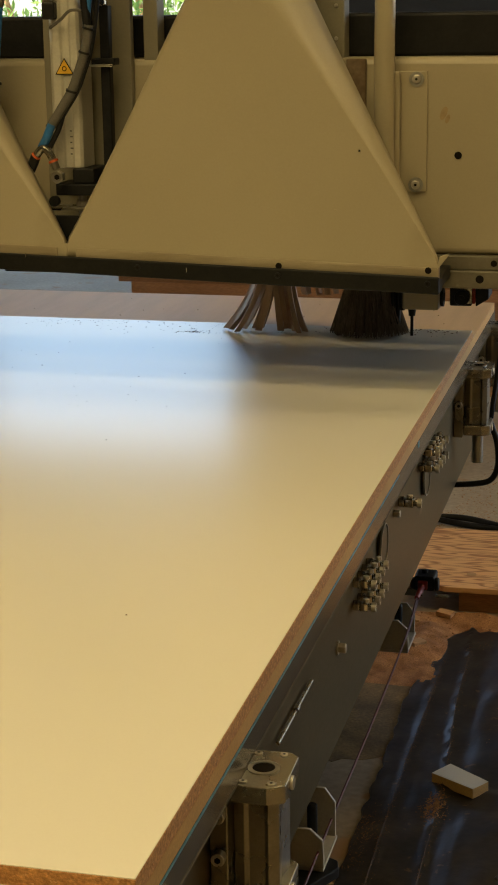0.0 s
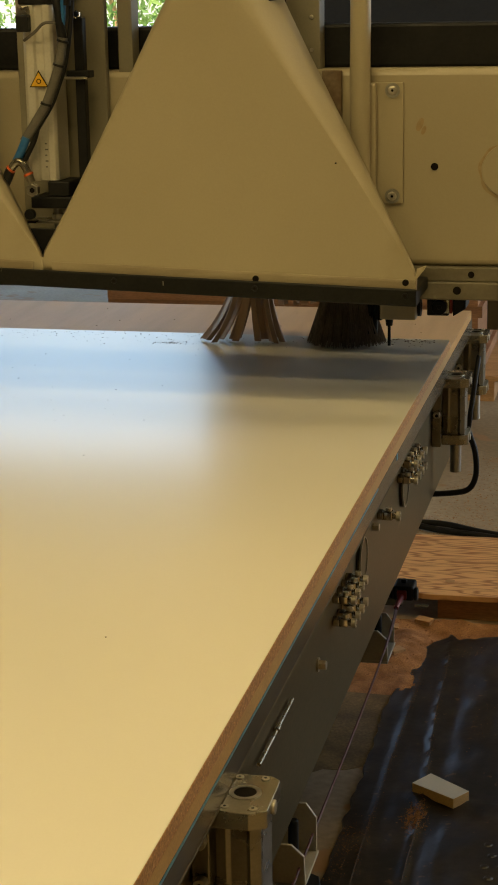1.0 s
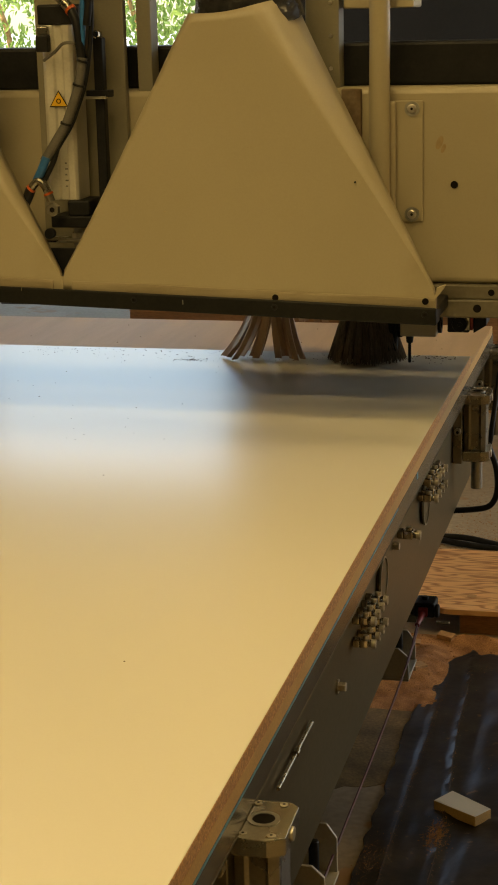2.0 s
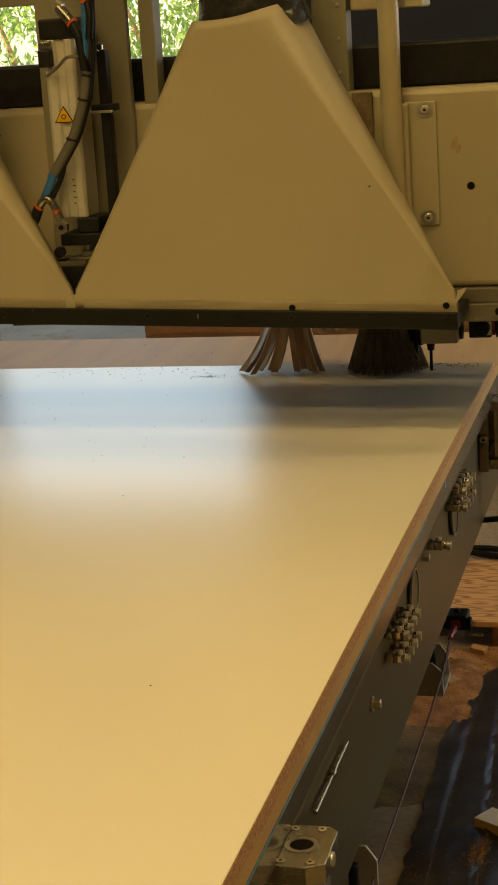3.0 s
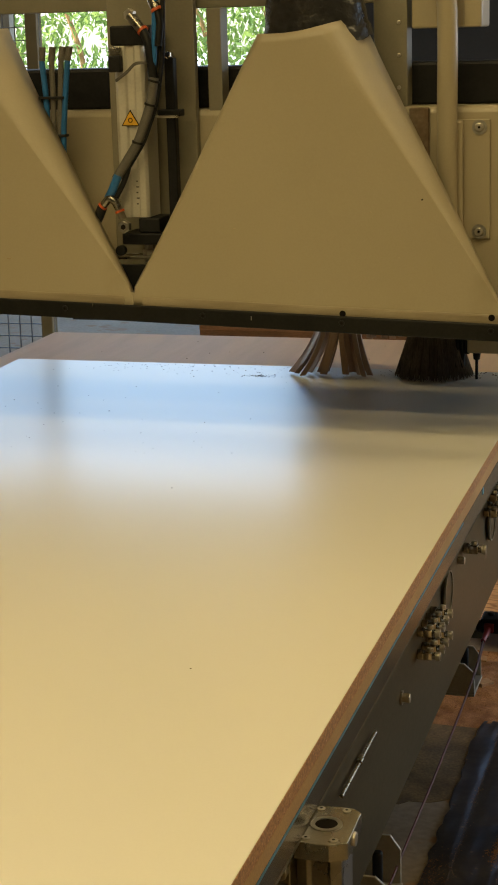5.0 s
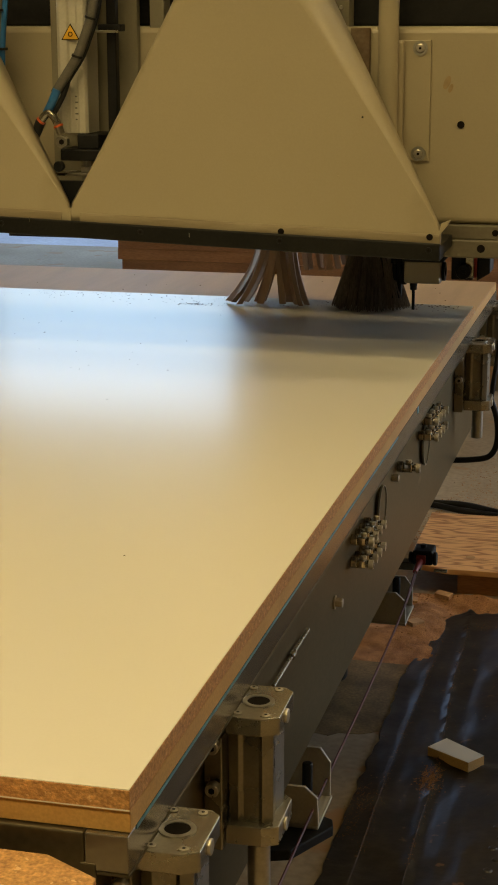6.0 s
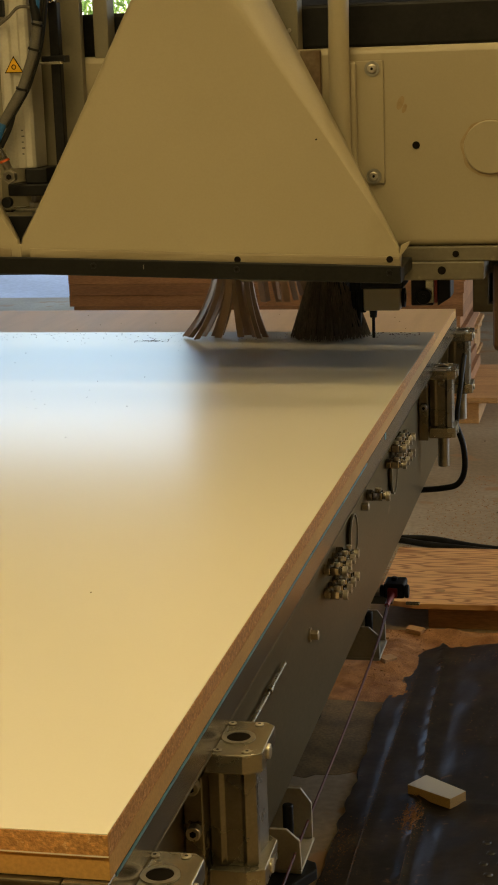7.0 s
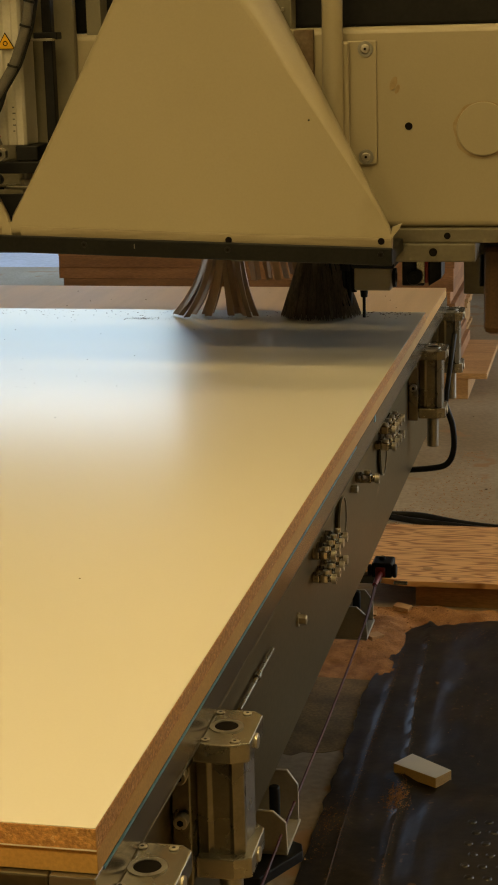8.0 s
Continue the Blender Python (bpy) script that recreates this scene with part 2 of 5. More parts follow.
def plywood():
    """Plywood face with long wavy growth rings along x."""
    m = bpy.data.materials.new("plywood")
    m.use_nodes = True
    N, L = m.node_tree.nodes, m.node_tree.links
    b = N["Principled BSDF"]
    co, mp = N.new("ShaderNodeTexCoord"), N.new("ShaderNodeMapping")
    mp.inputs["Scale"].default_value = (1.0, 6.5, 1)
    no = N.new("ShaderNodeTexNoise")
    no.inputs["Scale"].default_value, no.inputs["Detail"].default_value = 2.4, 2
    ml = N.new("ShaderNodeMath")
    ml.operation, ml.inputs[1].default_value = "MULTIPLY", 16.0
    sn = N.new("ShaderNodeMath")
    sn.operation = "SINE"
    mr = N.new("ShaderNodeMapRange")
    mr.inputs["From Min"].default_value, mr.inputs["From Max"].default_value = -1, 1
    rp = N.new("ShaderNodeValToRGB")
    rp.color_ramp.elements[0].color, rp.color_ramp.elements[1].color = (0.76, 0.43, 0.175, 1), (0.40, 0.165, 0.052, 1)
    rp.color_ramp.elements[0].position, rp.color_ramp.elements[1].position = 0.45, 1.0
    L.new(co.outputs["Object"], mp.inputs["Vector"])
    L.new(mp.outputs["Vector"], no.inputs["Vector"])
    L.new(no.outputs["Fac"], ml.inputs[0])
    m2 = N.new("ShaderNodeMath")
    m2.operation, m2.inputs[1].default_value = "MULTIPLY", 4.5
    L.new(ml.outputs[0], m2.inputs[0])
    L.new(m2.outputs[0], sn.inputs[0])
    L.new(sn.outputs[0], mr.inputs["Value"])
    L.new(mr.outputs["Result"], rp.inputs["Fac"])
    L.new(rp.outputs["Color"], b.inputs["Base Color"])
    b.inputs["Roughness"].default_value = 0.6
    return m


M["ply"] = plywood()

# ---- mesh helpers ----
BASE = {}


def thing(name, base, label, category, group="", kind=""):
    ob = new(name)
    ob.location = base
    ob.empty_display_size = 0.05
    BASE[ob] = Vector(base)
    return tagged(ob, label, category, group, kind)


def crisp_flats(me):
    """Keeps large flat faces flat beside their narrow bevels."""
    if len(me.polygons) > 4000:
        return
    sides = {}
    for p in me.polygons:
        for k in p.edge_keys:
            sides.setdefault(k, []).append(p)
    for e in me.edges:
        two = sides.get(e.key, ())
        if len(two) == 2:
            a, b = two
            if max(a.area, b.area) > 5 * min(a.area, b.area) and a.normal.angle(b.normal, 0) > 0.06:
                e.use_edge_sharp = True


def finish(name, bm, material, base, smooth):
    bmesh.ops.recalc_face_normals(bm, faces=bm.faces)
    bmesh.ops.translate(bm, verts=bm.verts, vec=-Vector(base))
    me = bpy.data.meshes.new(name)
    bm.to_mesh(me)
    bm.free()
    for mt in material if isinstance(material, (list, tuple)) else [material]:
        me.materials.append(mt)
    if smooth:
        for p in me.polygons:
            p.use_smooth = True
        me.set_sharp_from_angle(angle=radians(40))
        crisp_flats(me)
    return me


def part(name, bm, material, parent, label="", smooth=True):
    base = BASE[parent]
    ob = new(name, finish(name, bm, material, base, smooth))
    ob.parent = parent
    BASE[ob] = base
    if label:
        ob["label"] = label
    return ob


def solid(name, bm, material, base, label, category="", kind="", group="", smooth=True):
    ob = new(name, finish(name, bm, material, base, smooth))
    ob.location = base
    BASE[ob] = Vector(base)
    return tagged(ob, label, category, group, kind)


def box(x0, x1, y0, y1, z0, z1, bevel=0.0, bm=None, seg=2):
    own = bm is None
    bm = bm or bmesh.new()
    b2 = bmesh.new()
    bmesh.ops.create_cube(b2, size=1)
    bmesh.ops.scale(b2, vec=(x1 - x0, y1 - y0, z1 - z0), verts=b2.verts)
    bmesh.ops.translate(b2, vec=((x0 + x1) / 2, (y0 + y1) / 2, (z0 + z1) / 2), verts=b2.verts)
    if bevel:
        bmesh.ops.bevel(b2, geom=b2.edges[:], offset=bevel, segments=seg, affect="EDGES", profile=0.5)
    return join(bm, b2)


def join(bm, b2):
    me = bpy.data.meshes.new("tmp")
    b2.to_mesh(me)
    b2.free()
    bm.from_mesh(me)
    bpy.data.meshes.remove(me)
    return bm


def rod(p0, p1, r, seg=20, bm=None, r2=None, bevel=0.0):
    bm = bm or bmesh.new()
    p0, p1 = Vector(p0), Vector(p1)
    d = p1 - p0
    b2 = bmesh.new()
    bmesh.ops.create_cone(b2, cap_ends=True, segments=seg, radius1=r, radius2=r if r2 is None else r2, depth=d.length)
    if bevel:
        rim = [e for e in b2.edges if abs(e.verts[0].co.z - e.verts[1].co.z) < 1e-6]
        bmesh.ops.bevel(b2, geom=rim, offset=bevel, segments=2, affect="EDGES", profile=0.5)
    m = d.to_track_quat("Z", "Y").to_matrix().to_4x4()
    bmesh.ops.transform(b2, matrix=Matrix.Translation((p0 + p1) / 2) @ m, verts=b2.verts)
    return join(bm, b2)


def ring(c, axis, r0, r1, depth, seg=28, bm=None):
    """A flat ring (washer, collar) about c, thick along axis."""
    bm = bm or bmesh.new()
    q = Vector(axis).to_track_quat("Z", "Y").to_matrix().to_4x4()
    m = Matrix.Translation(c) @ q
    loops = []
    for r, z in ((r0, -depth / 2), (r1, -depth / 2), (r1, depth / 2), (r0, depth / 2)):
        loops.append([bm.verts.new(m @ Vector((r * math.cos(a), r * math.sin(a), z))) for a in [2 * math.pi * i / seg for i in range(seg)]])
    for k in range(4):
        a, b = loops[k], loops[(k + 1) % 4]
        for i in range(seg):
            bm.faces.new((a[i], a[(i + 1) % seg], b[(i + 1) % seg], b[i]))
    return bm


def smooth_path(points, per=8):
    pts = [Vector(p) for p in points]
    out = []
    for i in range(len(pts) - 1):
        a, b, c, d = pts[max(i - 1, 0)], pts[i], pts[i + 1], pts[min(i + 2, len(pts) - 1)]
        for k in range(per):
            t = k / per
            out.append(0.5 * ((2 * b) + (c - a) * t + (2 * a - 5 * b + 4 * c - d) * t * t + (3 * b - a - 3 * c + d) * t ** 3))
    return out + [pts[-1]]


def tube(points, r, seg=10, per=8, bm=None, ribs=0.0):
    """A hose or cable along a smooth path; ribs: depth of corrugation."""
    bm = bm or bmesh.new()
    path = smooth_path(points, per)
    loops = []
    n0 = Vector((0.31, 0.2, 0.93))
    for i, p in enumerate(path):
        t = (path[min(i + 1, len(path) - 1)] - path[max(i - 1, 0)]).normalized()
        n0 = (n0 - n0.dot(t) * t).normalized()
        b = t.cross(n0)
        rr = (r(i / (len(path) - 1)) if callable(r) else r) + (ribs if i % 2 else 0)
        loops.append([bm.verts.new(p + rr * (math.cos(a) * n0 + math.sin(a) * b)) for a in [2 * math.pi * k / seg for k in range(seg)]])
    for a, b in zip(loops, loops[1:]):
        for k in range(seg):
            bm.faces.new((a[k], a[(k + 1) % seg], b[(k + 1) % seg], b[k]))
    bm.faces.new(loops[0][::-1])
    bm.faces.new(loops[-1])
    return bm


def prism(outline, axis, lo, hi, bevel=0.0, bm=None):
    """A flat outline pushed through along an axis: outline gives the other two coordinates in order."""
    bm = bm or bmesh.new()
    b2 = bmesh.new()
    k = "xyz".index(axis)

    def at(p, v):
        q = list(p)
        q.insert(k, v)
        return b2.verts.new(q)

    a, b = [at(p, lo) for p in outline], [at(p, hi) for p in outline]
    n = len(outline)
    b2.faces.new(a[::-1])
    b2.faces.new(b)
    for i in range(n):
        b2.faces.new((a[i], a[(i + 1) % n], b[(i + 1) % n], b[i]))
    bmesh.ops.recalc_face_normals(b2, faces=b2.faces)
    if bevel:
        bmesh.ops.bevel(b2, geom=b2.edges[:], offset=bevel, segments=2, affect="EDGES", profile=0.5)
    return join(bm, b2)


def hexagon(c, axis, r, depth, bm=None):
    d = Vector(axis).normalized() * depth / 2
    return rod(Vector(c) - d, Vector(c) + d, r, 6, bm, bevel=depth * 0.12)


FLOOR = -0.08

# ---- hall ----
ground = solid("ground", box(-60, 60, -40, 120, FLOOR - 0.30, FLOOR - 0.012), M["yard"], (0, 0, 0), "pale sunlit yard outside the workshop", "ground", "structure")
floor = solid("floor", box(-9, 4.5, -5, 9.9, FLOOR - 0.2, FLOOR), M["floor"], (0, 0, 0), "grey concrete workshop floor with sawdust stains", "floor", "structure")
DOOR = (-5.35, -2.45, 4.25)
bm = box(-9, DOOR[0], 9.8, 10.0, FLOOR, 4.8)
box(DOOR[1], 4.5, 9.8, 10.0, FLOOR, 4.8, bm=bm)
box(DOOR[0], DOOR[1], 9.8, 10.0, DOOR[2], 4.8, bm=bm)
solid("wall_north", bm, M["shaded_wall"], (0, 0, 0), "workshop wall darkened for the hall's deep shade, with a wide open doorway", "wall", "structure")
# out of view; the opening is added to let more daylight onto the floor
bm = box(-9.2, -9, -5, 4.5, FLOOR, 4.8)
box(-9.2, -9, 9.4, 10, FLOOR, 4.8, bm=bm)
box(-9.2, -9, 4.5, 9.4, 3.3, 4.8, bm=bm)
solid("wall_west", bm, M["wall"], (0, 0, 0), "plain unseen side wall with an opening added for daylight", "wall", "structure")
# out of view; opening added for the daylight on the right-hand floor
bm = box(4.5, 4.7, -5, 3.7, FLOOR, 4.8)
box(4.5, 4.7, 9.2, 10, FLOOR, 4.8, bm=bm)
box(4.5, 4.7, 3.7, 9.2, 3.2, 4.8, bm=bm)
solid("wall_east", bm, M["wall"], (0, 0, 0), "plain unseen side wall with an opening added for daylight", "wall", "structure")
solid("wall_south", box(-9.2, 4.7, -5.2, -5, FLOOR, 4.8), M["wall"], (0, 0, 0), "plain workshop end wall", "wall", "structure")
solid("ceiling", box(-9.2, 4.7, -5.2, 10, 4.8, 5.0), M["wall"], (0, 0, 0), "plain workshop ceiling", "ceiling", "structure")
bm = box(DOOR[0] - 0.06, DOOR[0], 9.76, 10.04, FLOOR, DOOR[2] + 0.06)
box(DOOR[1], DOOR[1] + 0.06, 9.76, 10.04, FLOOR, DOOR[2] + 0.06, bm=bm)
box(DOOR[0], DOOR[1], 9.76, 10.04, DOOR[2], DOOR[2] + 0.06, bm=bm)
door = solid("door_1", bm, M["cream_dark"], (0, 0, 0), "wide open workshop doorway with a painted frame", "doorway", "structure")
part("post", box(-4.50, -4.43, 9.8, 9.88, FLOOR, 1.98, 0.004), M["cream_dark"], door, "slim painted post")
part("transom", box(DOOR[0], -3.6, 9.81, 9.87, 1.985, 2.04, 0.004), M["cream_dark"], door)
for lx, ly, power in LAMPS:
    lamp = thing("ceiling_lamp", (lx, ly, 4.8), "unseen long hanging lamp with a warm white diffuser", "ceiling lamp", "ceiling lamps")
    part("housing", box(lx - 1.23, lx + 1.23, ly - 0.18, ly + 0.18, 3.745, 3.8, 0.008), M["cream"], lamp)
    for dx in (-0.9, 0.9):
        part("hanger", rod((lx + dx, ly, 3.8), (lx + dx, ly, 4.8), 0.006, 10), M["cream_dark"], lamp)
    part("diffuser", box(lx - 1.21, lx + 1.21, ly - 0.16, ly + 0.16, 3.728, 3.744, 0.004), M["lampglow"], lamp)

# hedge outside, of many small leaves
rng = random.Random(5)
bm = bmesh.new()
for i in range(26000):
    hx, hz = rng.uniform(-11, -1.5), rng.uniform(0.6, 2.5)
    if noise.noise(Vector((hx * 1.1, hz * 1.3, 2))) < -0.30:
        continue
    c = Vector((hx, 15.5 + rng.uniform(-0.8, 0.9) + 0.5 * noise.noise(Vector((hx, hz, 0))), hz))
    q = Euler((rng.uniform(0, 3.1), rng.uniform(0, 3.1), rng.uniform(0, 6.2))).to_matrix()
    s = rng.uniform(0.028, 0.060)
    vs = [bm.verts.new(c + q @ Vector(p) * s) for p in ((-1, 0, 0), (0, 0.45, 0.1), (1, 0, 0), (0, -0.45, 0.1))]
    bm.faces.new(vs)
hedge = solid("hedge", bm, M["leaf"], (0, 0, 0), "sunlit green leafy hedge outside the doorway", "hedge", "stuff", smooth=False)
bm = bmesh.new()
for hx in np.arange(-10.5, -1.6, 0.7):
    tube([(hx, 15.6, FLOOR - 0.01), (hx + 0.1, 15.7, 1.2), (hx - 0.15, 15.6, 2.1)], lambda u: 0.05 - 0.035 * u, 6, 4, bm)
part("stems", bm, M["pallet"], hedge)

# mesh fence behind the machine
fence = thing("mesh_fence", (-2.2, 5.0, FLOOR), "galvanised wire mesh guard fence with a yellow post", "fence")
part("post", box(-2.25, -2.2, 4.98, 5.03, FLOOR, 2.05, 0.004), M["cream_dark"], fence, "yellowish steel post")
part("post", box(-4.25, -4.2, 4.98, 5.03, FLOOR, 2.05, 0.004), M["cream_dark"], fence)
bm = bmesh.new()
for k in range(41):
    box(-4.2 + k * 0.05 - 0.0016, -4.2 + k * 0.05 + 0.0016, 4.998, 5.002, 0.02, 2.0, bm=bm)
for k in range(40):
    box(-4.2, -2.25, 5.002, 5.006, 0.02 + k * 0.05, 0.0235 + k * 0.05, bm=bm)
part("wire_mesh", bm, M["mesh"], fence, smooth=False)["kind"] = "stuff"

# ---- machine bed ----
bed = thing("machine_bed", (-0.6, 1.45, FLOOR), "long grey steel bed of a panel router with polished rail", "machine")
part("side_plate", box(-0.045, -0.03, -0.005, 2.96, 0.555, 0.83, 0.0015), M["plate"], bed, "dull grey steel side plate")
part("rail", box(-0.04, -0.0012, -0.004, 2.93, 0.823, 0.858, 0.0012), M["mirror_rail"], bed, "polished metal edge rail")
part("rail_lip", box(-0.03, -0.0005, -0.004, 2.93, 0.8195, 0.8225, 0.0008), M["plate"], bed)
part("front_plate", box(-1.3, -0.0405, -0.004, 0.0125, 0.555, 0.858, 0.002), M["plate"], bed)
part("far_plate", box(-1.3, -0.046, 2.93, 2.945, 0.555, 0.858, 0.002), M["plate"], bed)
# unseen skirt plates down to the floor, added to block door light under the bed
part("side_plate", box(-1.315, -1.3, -0.004, 2.96, FLOOR, 0.858, 0.002), M["plate"], bed)
part("end_plate", box(-1.299, -0.45, 2.90, 2.915, FLOOR, 0.5545, 0.002), M["plate"], bed)
part("inner_plate", box(-0.47, -0.45, 0.0, 2.8995, FLOOR, 0.7995, 0.002), M["plate"], bed)
part("bed_top", box(-1.299, -0.046, 0.013, 2.929, 0.80, 0.858), M["plate"], bed)
for lx in (-1.2, -0.38):
    for ly in (0.25, 1.45, 2.65):
        part("leg", box(lx - 0.05, lx + 0.05, ly - 0.05, ly + 0.05, FLOOR + 0.03, 0.80, 0.004), M["plate"], bed)
        part("foot", rod((lx, ly, FLOOR), (lx, ly, FLOOR + 0.03), 0.07, 24, bevel=0.004), M["black"], bed)
part("lower_frame", box(-0.40, -0.36, 0.31, 2.59, 0.03, 0.10, 0.003), M["plate"], bed)
part("screw", hexagon((-0.023, 1.040, 0.702), (1, 0, 0), 0.0075, 0.013), M["bolt"], bed, "small zinc screw")
part("screw", ring((-0.029, 1.040, 0.702), (1, 0, 0), 0.004, 0.0105, 0.003), M["bolt"], bed)
part("tape_line", box(-0.0012, -0.0005, 0.02, 1.42, 0.8540, 0.8576), M["tape"], bed, "strip of blue tape")
part("tape_line", box(-0.0012, -0.0005, 1.632, 1.644, 0.846, 0.857), M["tape"], bed)
# stop rod along the plate
rodx = part("stop_rod", rod((-0.025, 0.635, 0.735), (-0.025, 0.836, 0.735), 0.0027, 12), M["alu"], bed, "thin bright rod")
part("collar", rod((-0.025, 0.735, 0.735), (-0.025, 0.746, 0.735), 0.0045, 12), M["alu"], rodx)
# round cover discs
for cy, cz, r in ((1.412, 0.738, 0.036), (1.912, 0.722, 0.042)):
    d = part("cover_disc", rod((-0.0295, cy, cz), (-0.024, cy, cz), r, 36, bevel=0.0015), M["plate"], bed, "round cover disc")
    part("rim", ring((-0.0235, cy, cz), (1, 0, 0), r * 0.97, r * 1.03, 0.003, 36), M["steel"], d)


def elbow(y, z, s=1.0):
    """A push-in elbow fitting: nut on the plate, body, stub towards the viewer."""
    x0 = -0.030
    e = part("fitting_body", box(x0 + 0.011, x0 + 0.029 * s, y - 0.0085 * s, y + 0.0085 * s, z - 0.0085 * s, z + 0.0085 * s, 0.0022), M["brass"], bed, "nickel-plated air fitting")
    part("nut", hexagon((x0 + 0.0058, y, z), (1, 0, 0), 0.0105 * s, 0.0105), M["brass"], e)
    part("stub", rod((x0 + 0.029 * s, y, z), (x0 + 0.040 * s, y, z - 0.001), 0.0068 * s, 14, bevel=0.001), M["brass"], e)
    part("collar", ring((x0 + 0.039 * s, y, z - 0.001), (1, 0, 0), 0.004 * s, 0.0088 * s, 0.007, 18), M["bolt"], e)
    part("top_nut", hexagon((x0 + 0.020, y, z + 0.011 * s), (0, 0, 1), 0.0062 * s, 0.006), M["bolt"], e)


for i in range(4):
    elbow(1.165 + 0.037 * i, 0.758 - 0.002 * i, 0.82)
    elbow(1.165 + 0.037 * i, 0.722 - 0.002 * i, 0.82)
elbow(1.600, 0.757, 0.95)
part("screw", hexagon((-0.024, 1.548, 0.751), (1, 0, 0), 0.007, 0.012), M["bolt"], bed)
for i in range(4):
    elbow(1.845 + 0.045 * i, 0.783 - 0.003 * i, 0.9)
    elbow(1.845 + 0.045 * i, 0.752 - 0.003 * i, 0.9)

# spoilboard and panel
spoil = thing("spoilboard", (-0.6, 1.4, 0.8585), "brown MDF spoilboard lying on the machine bed", "board")
part("core", box(-1.32, -0.0006, 0.003, 2.905, 0.8585, 0.8788, 0.0008), M["mdf"], spoil)
part("skimmed_face", box(-1.3195, -0.0011, 0.0035, 2.9045, 0.8789, 0.8798, 0.0003), M["spoil"], spoil, "pale skimmed top face")
panel = thing("melamine_panel", (-0.6, 1.22, 0.8802), "white melamine chipboard panel with raw sawn edges", "panel")
part("core", box(-1.22, 0.0, 0.0, 2.44, 0.8802, 0.8988, 0.0006), M["chip"], panel, "raw chipboard core")
bm = bmesh.new()
for side in ("front",):
    n = 90 if side == "front" else 160
    top, low = [], []
    for i in range(n + 1):
        u = i / n
        d = 0.0006 + 0.0016 * max(0, noise.noise(Vector((u * n * 0.35, 4 if side == "front" else 9, 0))))
        p = (-1.22 + 1.22 * u, -0.0004) if side == "front" else (0.0004, 2.44 * u)
        top.append(bm.verts.new((*p, 0.8808 + d)))
        low.append(bm.verts.new((*p, 0.8801)))
    for i in range(n):
        bm.faces.new((low[i], low[i + 1], top[i + 1], top[i]))
part("chipped_lower_face", bm, M["melamine"], panel, "chipped white lower face", smooth=False)
part("face", box(-1.2195, -0.0006, 0.0006, 2.4395, 0.8989, 0.9, 0.0004), M["melamine"], panel, "smooth white melamine face")


def crumbs(name, spots, base, label, size, lift, material):
    """Loose flakes lying on a surface."""
    bm = bmesh.new()
    for x, y, s in spots:
        a = rng.uniform(0, 6.28)
        k = [(math.cos(a + t) * s * rng.uniform(0.6, 1.3), math.sin(a + t) * s * rng.uniform(0.6, 1.3)) for t in (0, 1.5, 3.1, 4.6)]
        lo = [bm.verts.new((x + u, y + v, lift)) for u, v in k]
        hi = [bm.verts.new((x + u * 0.6, y + v * 0.6, lift + s * size)) for u, v in k]
        bm.faces.new(hi)
        for i in range(4):
            bm.faces.new((lo[i], lo[(i + 1) % 4], hi[(i + 1) % 4], hi[i]))
    return solid(name, bm, material, base, label, "dust", "stuff", smooth=False)


spots = []
for i in range(150):
    u = rng.random()
    x, y = -1.05 + 0.75 * u, 2.43 - abs(rng.gauss(0, 0.055))
    spots.append((x, y, rng.choice((0.0008, 0.001, 0.0013, 0.002))))
for i in range(45):
    spots.append((rng.uniform(-1.15, -0.45), rng.uniform(1.6, 2.4), rng.choice((0.001, 0.0014, 0.002))))
for i in range(60):
    spots.append((-0.598 + rng.gauss(0, 0.018), 2.323 + rng.gauss(0, 0.006), rng.uniform(0.0008, 0.002)))
for i in range(120):
    spots.append((rng.uniform(-0.30, -0.03), 2.43 - abs(rng.gauss(0, 0.03)), rng.choice((0.0014, 0.002, 0.003))))
for sx, sy, s in ((-0.487, 1.388, 0.0018), (-0.83, 2.17, 0.002), (-0.2, 0.6, 0.0015), (-0.45, 0.35, 0.0013)):
    spots.append((sx, sy, s))
crumbs("wood_dust", spots, (-0.6, 2.3, 0.9), "dark wood crumbs scattered on the panel", 0.35, 0.9, M["crumb"])
spots = [(rng.uniform(-1.1, -0.05), rng.uniform(2.46, 2.85), rng.uniform(0.001, 0.0018)) for i in range(25)]
crumbs("wood_dust", spots, (-0.6, 2.6, 0.88), "wood crumbs on the spoilboard", 0.7, 0.8799, M["crumb"])


